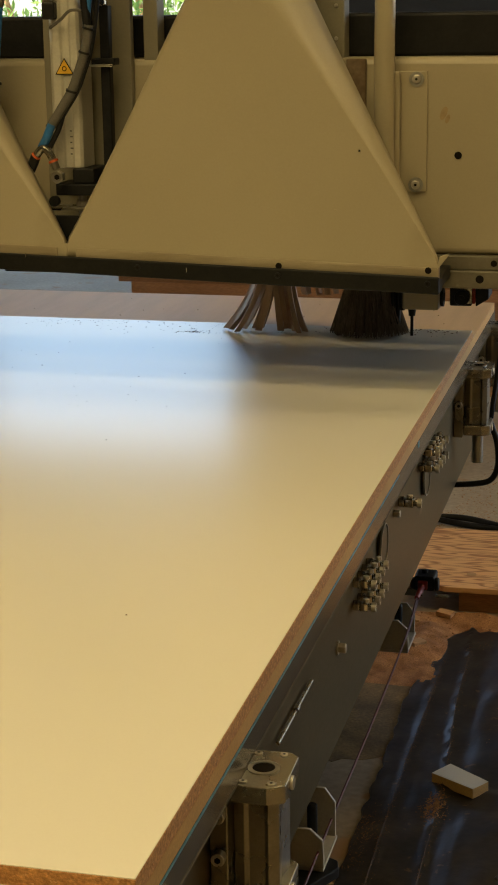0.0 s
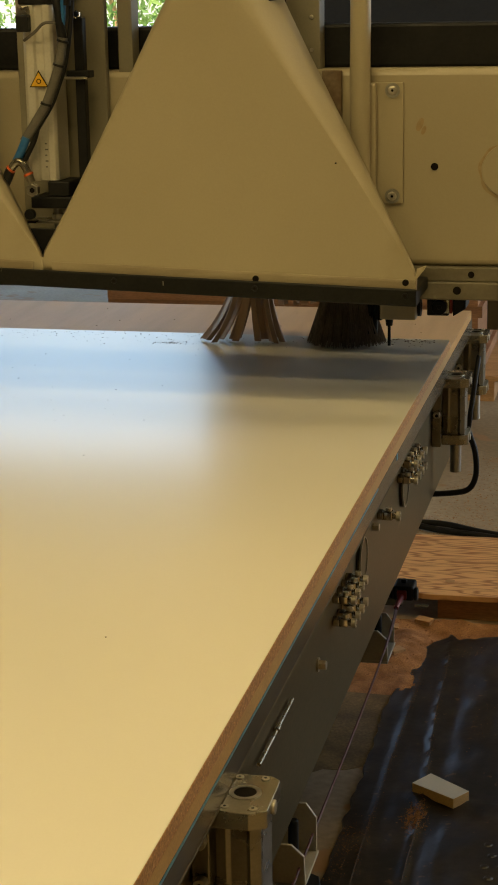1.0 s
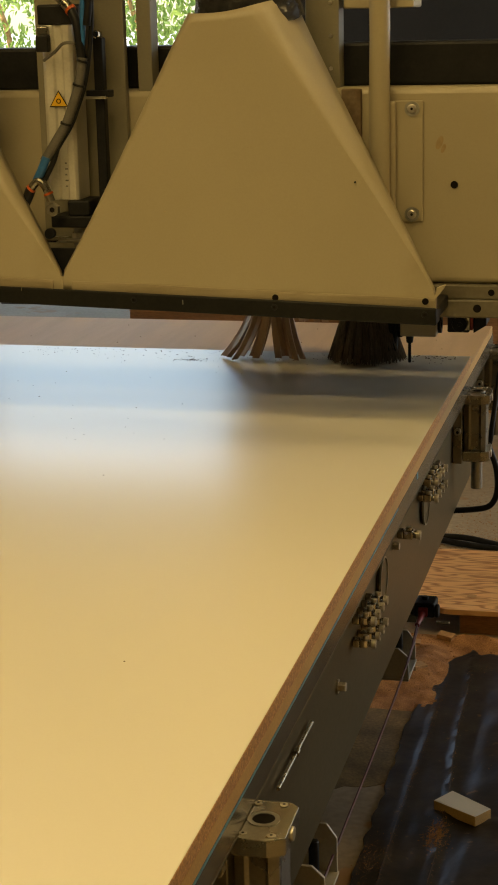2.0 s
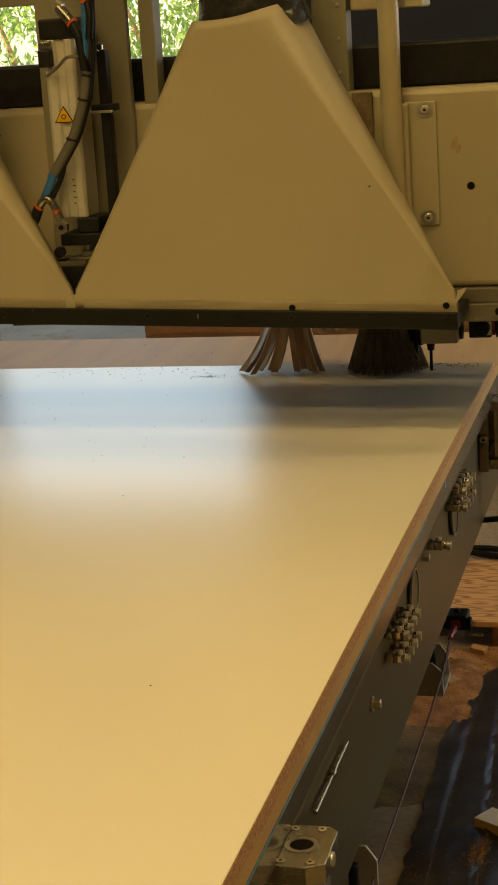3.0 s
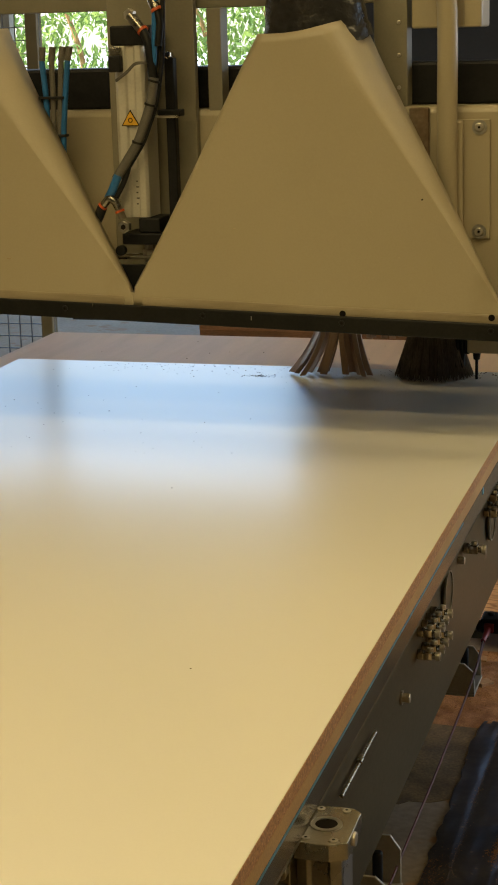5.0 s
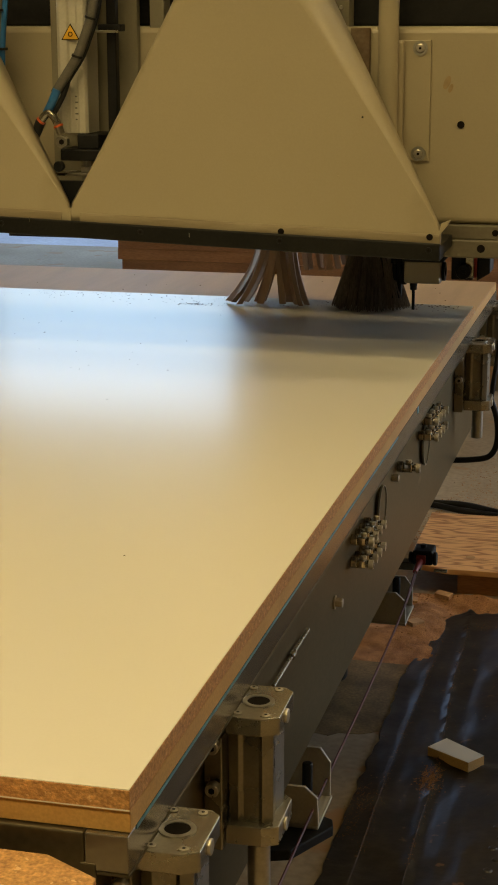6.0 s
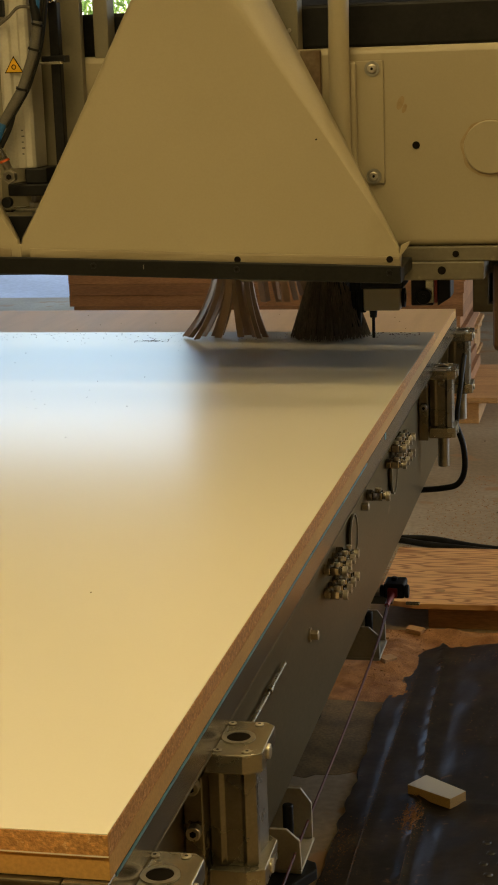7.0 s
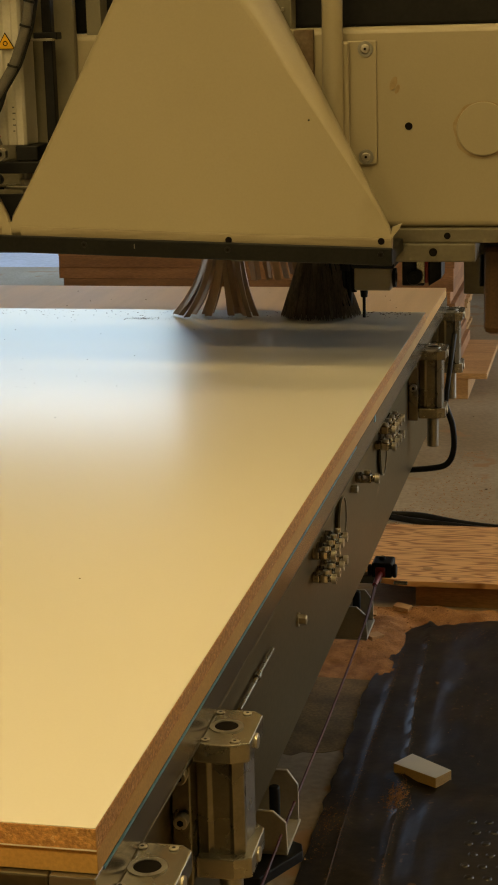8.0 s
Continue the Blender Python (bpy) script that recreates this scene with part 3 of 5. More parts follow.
# ---- stop cylinders on the bed's side ----
def stop_cylinder():
    t = thing("stop_cylinder", (0.012, 0.0, 0.555), "compact aluminium air cylinder bolted to the machine bed", "air cylinder", "stop cylinders")
    cap = [(-0.004, -0.045), (0.036, -0.045), (0.053, -0.036), (0.052, 0.036), (0.042, 0.045), (-0.004, 0.045)]
    c = part("top_cap", prism(cap, "z", 0.795, 0.815, 0.0012), M["alu"], t, "bright machined cap plate")
    part("bore_rim", ring((0.022, 0, 0.8156), (0, 0, 1), 0.0122, 0.0172, 0.0018, 36), M["steel"], c, "turned rim of the bore")
    part("bore", rod((0.022, 0, 0.8152), (0.022, 0, 0.8157), 0.0122, 32), M["hole"], c, "dark bore")
    for sx, sy in ((0.008, -0.035), (0.038, -0.035), (0.008, 0.035), (0.036, 0.036)):
        s = part("cap_screw", rod((sx, sy, 0.8152), (sx, sy, 0.8166), 0.0046, 18, bevel=0.0006), M["bolt"], c)
        part("socket", rod((sx, sy, 0.8166), (sx, sy, 0.8169), 0.0017, 6), M["black"], s)
    body = [(-0.004, -0.030), (0.008, -0.034), (0.012, -0.031), (0.030, -0.031), (0.034, -0.035), (0.044, -0.026), (0.042, -0.010), (0.040, 0.0),
            (0.042, 0.012), (0.044, 0.026), (0.034, 0.034), (-0.004, 0.034)]
    part("body", prism(body, "z", 0.690, 0.7948, 0.0008), M["alu_matt"], t, "extruded aluminium barrel")
    low = [(-0.004, -0.043), (0.036, -0.043), (0.052, -0.034), (0.051, 0.034), (0.041, 0.043), (-0.004, 0.043)]
    b = part("bottom_cap", prism(low, "z", 0.668, 0.6898, 0.0012), M["alu"], t)
    part("rod", rod((0.022, 0, 0.598), (0.022, 0, 0.6678), 0.0125, 24, bevel=0.001), M["steel"], t, "round steel guide rod")
    part("mount_plate", box(-0.0245, -0.0045, -0.054, 0.028, 0.665, 0.794, 0.0015), M["alu_matt"], t)
    for z in (0.786, 0.738):
        s = part("mount_screw", rod((-0.013, -0.054, z), (-0.013, -0.066, z), 0.0075, 18, bevel=0.001), M["bolt"], t, "socket head screw")
        part("socket", rod((-0.013, -0.066, z), (-0.013, -0.0665, z), 0.0036, 6), M["hole"], s)
    part("air_port", rod((0.051, -0.004, 0.804), (0.0555, -0.004, 0.804), 0.0078, 18, bevel=0.001), M["bolt"], t)
    part("air_port", rod((0.050, -0.004, 0.679), (0.0545, -0.004, 0.679), 0.0078, 18, bevel=0.001), M["bolt"], t)
    part("vent_fitting", rod((-0.002, 0.036, 0.806), (-0.002, 0.052, 0.812), 0.005, 12), M["brass"], t)
    return t


cyl = stop_cylinder()
cyl.location = (0.007, 0.389, 0.561)
for x, y, z in ((0.005, 0.089, 0.561), (0.007, 2.42, 0.567), (0.002, 2.90, 0.568)):
    copy_thing(cyl, pose(x, y, z))

# air hose of a far cylinder
solid("air_hose", tube([(0.036, 2.46, 0.70), (0.043, 2.46, 0.684), (0.057, 2.45, 0.646), (0.059, 2.45, 0.595), (0.044, 2.45, 0.562), (0.007, 2.45, 0.551), (-0.06, 2.45, 0.545)], 0.0066, 12), M["black"],
      (0, 2.5, 0.55), "black rubber air hose looping below the cylinder", "hose")
solid("air_hose", tube([(0.024, 2.90, 0.80), (0.020, 2.84, 0.74), (0.012, 2.80, 0.66), (0.0, 2.80, 0.60), (-0.06, 2.82, 0.56)], 0.006, 10), M["black"],
      (0, 2.8, 0.6), "thin black air hose beside the cylinder", "hose")

# ---- pull cord with its switch and brackets under the bed ----
sw = thing("pull_cord_switch", (-0.09, 2.33, 0.30), "black and red emergency pull cord switch", "switch")
part("body", box(-0.108, -0.062, 2.33, 2.39, 0.313, 0.346, 0.005), M["black"], sw)
part("knob", rod((-0.087, 2.36, 0.346), (-0.087, 2.36, 0.354), 0.007, 14, bevel=0.002), M["black"], sw)
part("end_lobe", rod((-0.062, 2.34, 0.328), (-0.053, 2.34, 0.328), 0.015, 16, bevel=0.003), M["black"], sw)
part("end_lobe", rod((-0.108, 2.34, 0.328), (-0.116, 2.34, 0.328), 0.013, 16, bevel=0.003), M["black"], sw)
part("collar", box(-0.098, -0.077, 2.322, 2.332, 0.318, 0.338, 0.002), M["red"], sw, "red collar")
part("sleeve", rod((-0.088, 2.33, 0.326), (-0.092, 2.27, 0.318), 0.008, 14, r2=0.005), M["red"], sw, "red cord sleeve")
part("lever", box(-0.06, -0.03, 2.335, 2.345, 0.298, 0.304, 0.002), M["alu"], sw)
part("support", box(-0.449, -0.09, 2.345, 2.375, 0.295, 0.3128, 0.002), M["plate"], sw)
sw.location.z += 0.020
cord = solid("safety_line", tube([(-0.092, 2.275, 0.338), (-0.088, 2.07, 0.316), (-0.086, 1.65, 0.308), (-0.085, 1.33, 0.310), (-0.085, 1.0, 0.304), (-0.082, 0.5, 0.300)], 0.0021, 8, 6),
             M["red_cable"], (-0.08, 1.5, 0.30), "taut dark red steel cord along the bed", "safety cord")
part("second_strand", tube([(-0.091, 2.28, 0.331), (-0.088, 2.16, 0.320), (-0.0875, 2.05, 0.315)], 0.002, 8, 6), M["red_cable"], cord)


def bracket(y, dz=0.0, wedge=True, low=0.0):
    t = thing("cord_bracket", (-0.12, y, 0.25 + dz), "bent light grey bracket with a black rubber post", "bracket", "cord brackets")
    z = dz
    part("rear_cheek", prism([(-0.155, 0.252 + z), (-0.155, 0.336 + z - low), (-0.096, 0.336 + z - low), (-0.079, 0.312 + z - low), (-0.079, 0.252 + z)], "y", y + 0.054, y + 0.060, 0.001), M["bracket"], t)
    part("front_cheek", prism([(-0.155, 0.252 + z), (-0.155, 0.318 + z), (-0.098, 0.318 + z), (-0.078, 0.300 + z), (-0.076, 0.252 + z)], "y", y - 0.056, y - 0.050, 0.001), M["bracket"], t)
    part("web", box(-0.155, -0.0765, y - 0.056, y + 0.060, 0.246 + z, 0.2518 + z, 0.001), M["bracket"], t)
    part("post", rod((-0.106, y, 0.252 + z), (-0.106, y, 0.334 + z), 0.0085, 16, bevel=0.003), M["black"], t, "black rubber post")
    part("arm", box(-0.329, -0.1555, y - 0.03, y + 0.03, 0.255 + z, 0.305 + z, 0.002), M["plate"], t)
    if wedge:
        part("wedge", prism([(-0.16, y - 0.15), (-0.105, y - 0.13), (-0.056, y - 0.035), (-0.062, y - 0.012), (-0.085, y), (-0.16, y)], "z", 0.228 + z, 0.2455 + z, 0.002), M["black"], t, "black rubber wedge")
    return t


bracket(1.22, 0.027)
bracket(2.18, 0.020, False, 0.018).location.x -= 0.012

# ---- gantry ----
G0 = 1.945
gantry = thing("gantry", (-0.4, 2.2, 0.9), "cream painted router gantry beam with bolted plates", "gantry", "", "structure")
part("beam", box(-3.0, 2.2, G0, G0 + 0.30, 1.1475, 1.502, 0.012, seg=4), M["cream"], gantry, "wide cream painted beam")
for sx in (-2.95, 2.0):
    part("leg", box(sx, sx + 0.18, G0 + 0.02, G0 + 0.28, FLOOR, 1.147, 0.006), M["cream"], gantry)
part("lower_rail", box(-3.0, 2.2, G0 - 0.012, G0 + 0.10, 1.121, 1.147, 0.002), M["flange"], gantry, "painted rail under the beam")
for hx, hz in ((0.099, 1.134), (0.30, 1.134)):
    part("rail_hole", rod((hx, G0 - 0.0125, hz), (hx, G0 - 0.0135, hz), 0.006, 16), M["hole"], gantry)
part("lower_flange", box(-0.30, 0.150, G0 - 0.016, G0 + 0.10, 1.087, 1.1205, 0.003), M["flange"], gantry, "scuffed painted flange")
part("flange_hole", rod((0.074, G0 - 0.0165, 1.105), (0.074, G0 - 0.0175, 1.105), 0.0075, 18), M["hole"], gantry)
part("bellows", box(-3.0, 2.2, G0 + 0.06, G0 + 0.16, 1.5025, 1.580, 0.006), M["black"], gantry, "black rail cover")
part("bore", rod((0.029, G0 - 0.0008, 1.328), (0.029, G0 - 0.0016, 1.328), 0.0068, 24), M["hole"], gantry, "dark bored hole")
part("round_cover", rod((0.161, G0 - 0.0005, 1.322), (0.161, G0 - 0.007, 1.322), 0.047, 48, bevel=0.002), M["cream"], gantry, "round cream cover")
o = []
for k in range(48):
    t = 2 * math.pi * k / 48
    q = 0.0505 + 0.004 * noise.noise(Vector((2 * math.cos(t), 2 * math.sin(t), 1)))
    o.append((0.159 + q * math.cos(t), 1.320 + q * math.sin(t)))
part("glue_bead", prism(o, "y", G0 - 0.0018, G0 - 0.0004), M["stain"], gantry, "brown glue bead round the cover")
# bolted plate
pl = part("bolt_plate", box(-0.084, -0.0275, G0 - 0.006, G0 - 0.0003, 1.262, 1.478, 0.0012), M["cream"], gantry)
part("fold", box(-0.0905, -0.0755, G0 - 0.022, G0 - 0.0063, 1.200, 1.478, 0.005, seg=3), M["cream"], pl)
for z in (1.464, 1.275):
    part("washer", ring((-0.047, G0 - 0.0075, z), (0, 1, 0), 0.004, 0.0135, 0.0025, 32), M["washer"], pl, "zinc washer")
    b = part("bolt_head", rod((-0.047, G0 - 0.0065, z), (-0.047, G0 - 0.0115, z), 0.0085, 24, bevel=0.0025), M["bolt"], pl, "domed bolt head")
    part("socket", rod((-0.047, G0 - 0.0115, z), (-0.047, G0 - 0.0119, z), 0.0026, 6), M["hole"], b)
# stains
for sx, sz, a, b in ((0.002, 1.403, 0.006, 0.012), (0.009, 1.393, 0.004, 0.008)):
    o = [(sx + a * math.cos(t) + 0.3 * b * math.sin(t), sz + b * math.sin(t)) for t in [k * math.pi / 8 for k in range(16)]]
    part("stain", prism(o, "y", G0 - 0.0012, G0 - 0.0004), M["stain"], gantry, "brown glue stain")
# upright pipe, columns and crossbar
part("pipe", tube([(-0.102, G0 - 0.03, 1.19), (-0.102, G0 - 0.03, 1.35), (-0.102, G0 - 0.03, 1.50), (-0.101, G0 - 0.03, 1.62), (-0.104, G0 - 0.03, 1.69), (-0.122, G0 - 0.03, 1.75), (-0.155, G0 - 0.02, 1.80), (-0.22, G0, 1.82)],
     0.0185, 24, 6), M["cream"], gantry, "bent cream steel pipe")
part("rivet_column", box(-0.244, -0.182, G0 + 0.01, G0 + 0.058, 1.30, 1.95, 0.002), M["cream_dark"], gantry, "riveted upright")
for k in range(9):
    z = 1.42 + 0.058 * k
    part("rivet", rod((-0.197, G0 + 0.01, z), (-0.197, G0 + 0.006, z), 0.0036, 12, bevel=0.001), M["bolt"], gantry)
part("crossbar", box(-3.0, -0.2445, G0 + 0.02, G0 + 0.057, 1.688, 1.745, 0.002), M["cream_dark"], gantry)
part("upper_box", box(-0.175, -0.045, G0 + 0.015, G0 + 0.10, 1.640, 2.1, 0.004), M["cream"], gantry, "cream box profile")
part("box_flange", box(-0.078, -0.0445, G0 + 0.002, G0 + 0.0148, 1.6405, 2.1, 0.003), M["cream"], gantry)
part("back_plate", box(-0.751, -0.579, G0 - 0.02, G0 - 0.0005, 1.20, 1.95, 0.002), M["cream_dark"], gantry, "olive back plate")
part("thin_column", box(-0.562, -0.534, G0 + 0.005, G0 + 0.05, 1.3, 1.6875, 0.002), M["cream_dark"], gantry)
part("yellow_tag", box(-0.556, -0.546, G0 + 0.0035, G0 + 0.0048, 1.45, 1.495), M["yellow"], gantry, "small yellow sticker")
part("brown_cover", box(-0.175, -0.139, G0 - 0.012, G0 - 0.0005, 1.36, 1.50, 0.002), M["rusty"], gantry, "brown dirty cover")
part("clip", box(-0.168, -0.150, G0 - 0.020, G0 - 0.0125, 1.385, 1.425, 0.002), M["cream_dark"], gantry)
# bracket and flap of the head at the far end
part("c_bracket", prism([(0.119, 1.1065), (0.119, 1.011), (0.215, 1.011), (0.215, 1.026), (0.149, 1.026), (0.149, 1.085), (0.215, 1.085), (0.215, 1.1065)], "y", G0 + 0.101, G0 + 0.16, 0.002), M["flange"], gantry, "grey C-shaped bracket")
part("bracket_back", box(0.1495, 0.21, G0 + 0.14, G0 + 0.155, 1.0265, 1.0845, 0.001), M["void"], gantry)
part("flap", box(0.158, 0.245, G0 + 0.070, G0 + 0.097, 0.940, 1.106, 0.012), M["flap"], gantry, "brown leather-like flap")

# ---- vertical air cylinder with hoses between the hoods ----
Y1 = 1.87
lift = thing("lift_cylinder", (-0.69, Y1, 1.24), "upright aluminium air cylinder with hoses and a warning sticker", "air cylinder")
prof = [(-0.727, Y1 - 0.030), (-0.720, Y1 - 0.036), (-0.706, Y1 - 0.036), (-0.703, Y1 - 0.031), (-0.689, Y1 - 0.031), (-0.686, Y1 - 0.036), (-0.674, Y1 - 0.036), (-0.669, Y1 - 0.030),
        (-0.669, Y1 + 0.03), (-0.727, Y1 + 0.03)]
part("barrel", prism(prof, "z", 1.318, 1.632, 0.0012), M["barrel"], lift, "fluted aluminium barrel")
part("top_cap", box(-0.732, -0.652, Y1 - 0.038, Y1 + 0.034, 1.6322, 1.668, 0.004), M["black"], lift)
part("end_cap", box(-0.689, -0.647, Y1 - 0.042, Y1 + 0.036, 1.290, 1.3178, 0.003), M["black"], lift, "black end block")
part("base_bar", box(-0.722, -0.640, Y1 - 0.045, Y1 + 0.03, 1.268, 1.2898, 0.003), M["black"], lift)
part("rod", rod((-0.682, Y1 - 0.01, 1.23), (-0.682, Y1 - 0.01, 1.268), 0.008, 16), M["steel"], lift)
part("lock_nut", hexagon((-0.682, Y1 - 0.01, 1.2505), (0, 0, 1), 0.012, 0.01), M["bolt"], lift)
part("foot_bar", box(-0.745, -0.632, Y1 - 0.03, Y1 + 0.02, 1.2385, 1.2440, 0.001), M["alu"], lift, "thin metal strip")
part("knob", rod((-0.722, Y1 - 0.045, 1.258), (-0.722, Y1 - 0.058, 1.258), 0.010, 18, bevel=0.002), M["black"], lift)
tri = part("warning_sign", prism([(-0.716, 1.487), (-0.680, 1.487), (-0.698, 1.517)], "y", Y1 - 0.0372, Y1 - 0.0364), M["hole"], lift, "yellow triangular warning sticker")
part("sign_face", prism([(-0.7132, 1.4886), (-0.6828, 1.4886), (-0.698, 1.5138)], "y", Y1 - 0.0378, Y1 - 0.0373), M["yellow"], tri)
part("sign_mark", ring((-0.698, Y1 - 0.0379, 1.4975), (0, 1, 0), 0.003, 0.0046, 0.0004, 16), M["hole"], tri)
lab = part("label", box(-0.696, -0.684, Y1 - 0.0322, Y1 - 0.0316, 1.335, 1.395), M["barrel"], lift, "small printed label")
for k in range(5):
    part("print_bar", box(-0.694, -0.692 + 0.006 * (k % 2 + 0.3), Y1 - 0.0326, Y1 - 0.0323, 1.342 + 0.0105 * k, 1.3445 + 0.0105 * k), M["sleeve"], lab)
lift.location += Vector((0.020, 0.0, -0.008))
# hoses
hose = thing("hose_bundle", (-0.70, Y1 - 0.06, 1.3), "bundle of grey and blue air hoses with fittings", "hoses")
HB = [(-0.592, Y1 - 0.07, 2.10), (-0.594, Y1 - 0.07, 1.80), (-0.598, Y1 - 0.07, 1.64), (-0.606, Y1 - 0.07, 1.575), (-0.616, Y1 - 0.07, 1.527), (-0.630, Y1 - 0.07, 1.489), (-0.643, Y1 - 0.07, 1.459), (-0.665, Y1 - 0.07, 1.426), (-0.688, Y1 - 0.07, 1.393)]
part("sleeve", tube(HB[3:], 0.0088, 14, 8), M["sleeve"], hose, "grey braided sleeve")
part("blue_hose", tube([Vector(p) + Vector((-0.006, 0.004, 0)) for p in HB[:4]], 0.0055, 10, 8), M["blue"], hose, "blue hose")
part("grey_hose", tube([Vector(p) + Vector((0.009, 0.006, 0)) for p in HB], 0.0045, 10, 8), M["black"], hose)
part("blue_hose", tube([(-0.683, Y1 - 0.072, 1.400), (-0.695, Y1 - 0.074, 1.373), (-0.705, Y1 - 0.072, 1.357)], 0.008, 12), M["blue"], hose)
part("black_hose", tube([(-0.662, Y1 - 0.062, 1.425), (-0.672, Y1 - 0.066, 1.392), (-0.690, Y1 - 0.07, 1.358)], 0.005, 10), M["black"], hose)
part("wye", tube([(-0.716, Y1 - 0.075, 1.342), (-0.700, Y1 - 0.078, 1.357), (-0.687, Y1 - 0.078, 1.348), (-0.676, Y1 - 0.076, 1.320)], 0.0075, 12), M["alu_matt"], hose, "grey Y fitting")
part("black_tail", tube([(-0.716, Y1 - 0.074, 1.342), (-0.729, Y1 - 0.07, 1.318), (-0.746, Y1 - 0.066, 1.298)], 0.0095, 12), M["black"], hose)
for c, ax in (((-0.715, Y1 - 0.075, 1.343), (-1, 0, -1.0)), ((-0.681, Y1 - 0.077, 1.334), (0.4, 0, -1))):
    part("ring", ring(c, ax, 0.006, 0.0092, 0.004, 18), M["orange"], hose, "orange ring")
part("hex_plug", hexagon((-0.672, Y1 - 0.08, 1.306), (0, 1, 0), 0.0125, 0.014), M["alu_matt"], hose, "hexagon plug")
part("plug_socket", rod((-0.672, Y1 - 0.087, 1.306), (-0.672, Y1 - 0.0885, 1.306), 0.005, 6), M["hole"], hose)
for z, x in ((1.569, -0.607), (1.527, -0.616), (1.459, -0.643)):
    part("cable_tie", ring((x, Y1 - 0.07, z), (0.3, 0, 1), 0.0086, 0.0108, 0.004, 18), M["black"], hose)
# upper fittings
for c, d in (((-0.655, Y1 - 0.05, 1.686), (-0.628, Y1 - 0.06, 1.658)), ((-0.614, Y1 - 0.06, 1.726), (-0.598, Y1 - 0.065, 1.694))):
    part("elbow", rod(c, d, 0.0095, 14, bevel=0.001), M["alu_matt"], hose)
    part("ring", ring(d, Vector(d) - Vector(c), 0.007, 0.0108, 0.005, 18), M["orange"], hose)
    part("hex_plug", hexagon(c, (0.3, 1, 0), 0.012, 0.012), M["bolt"], hose)
part("black_hose", tube([(-0.628, Y1 - 0.06, 1.658), (-0.616, Y1 - 0.065, 1.634), (-0.612, Y1 - 0.066, 1.60), (-0.608, Y1 - 0.068, 1.570)], 0.0085, 12), M["black"], hose)
part("black_hose", tube([(-0.598, Y1 - 0.065, 1.694), (-0.592, Y1 - 0.068, 1.670), (-0.596, Y1 - 0.07, 1.63)], 0.007, 12), M["black"], hose)
sen = part("sensor", box(-0.700, -0.676, Y1 - 0.056, Y1 - 0.038, 1.585, 1.615, 0.003), M["black"], hose, "small black sensor")
part("sensor_clip", box(-0.698, -0.678, Y1 - 0.050, Y1 - 0.038, 1.6155, 1.630, 0.002), M["alu_matt"], sen)
part("grey_wire", tube([(-0.687, Y1 - 0.05, 1.57), (-0.662, Y1 - 0.06, 1.585), (-0.644, Y1 - 0.06, 1.60), (-0.620, Y1 - 0.06, 1.60)], 0.0028, 8), M["sleeve"], hose)
# threaded rod with clamp
bar = thing("threaded_bar", (-0.61, Y1, 1.24), "dark upright rack bar with a small clamp", "bar")
part("bar", box(-0.618, -0.600, Y1 - 0.01, Y1 + 0.01, 1.25, 1.60, 0.002), M["black"], bar)
part("clamp_jaw", box(-0.632, -0.588, Y1 - 0.018, Y1 + 0.012, 1.494, 1.507, 0.002), M["black"], bar)
part("clamp_strip", box(-0.645, -0.590, Y1 - 0.026, Y1 - 0.0185, 1.492, 1.4965, 0.001), M["alu"], bar)
part("top_screw", hexagon((-0.609, Y1 - 0.008, 1.606), (0, 1, 0), 0.008, 0.02), M["brass"], bar)

hose.location += Vector((-0.011, 0.0, -0.008))

# second hose group at the neighbouring station
h2 = thing("hose_bundle", (-0.86, Y1 - 0.03, 1.4), "upright blue and grey air hoses", "hoses")
for dx, m in ((-0.012, "blue"), (0.0, "sleeve"), (0.012, "sleeve"), (0.02, "blue")):
    part("hose", tube([(-0.868 + dx, Y1 - 0.03, 1.36), (-0.865 + dx, Y1 - 0.03, 1.46), (-0.862 + dx * 1.2, Y1 - 0.03, 1.53), (-0.862 + dx * 1.6, Y1 - 0.03, 1.60)], 0.0055, 10), M[m], h2)
    part("cap", rod((-0.862 + dx * 1.6, Y1 - 0.03, 1.60), (-0.858 + dx * 1.7, Y1 - 0.03, 1.625), 0.0065, 10, bevel=0.001), M["sleeve"], h2)
for z in (1.46, 1.53):
    part("cable_tie", box(-0.888, -0.838, Y1 - 0.04, Y1 - 0.02, z, z + 0.005, 0.001), M["black"], h2)

h2.location.x += 0.030


# ---- suction hoods ----
def bar_top(x):
    return 1.1376 - 0.0325 * x


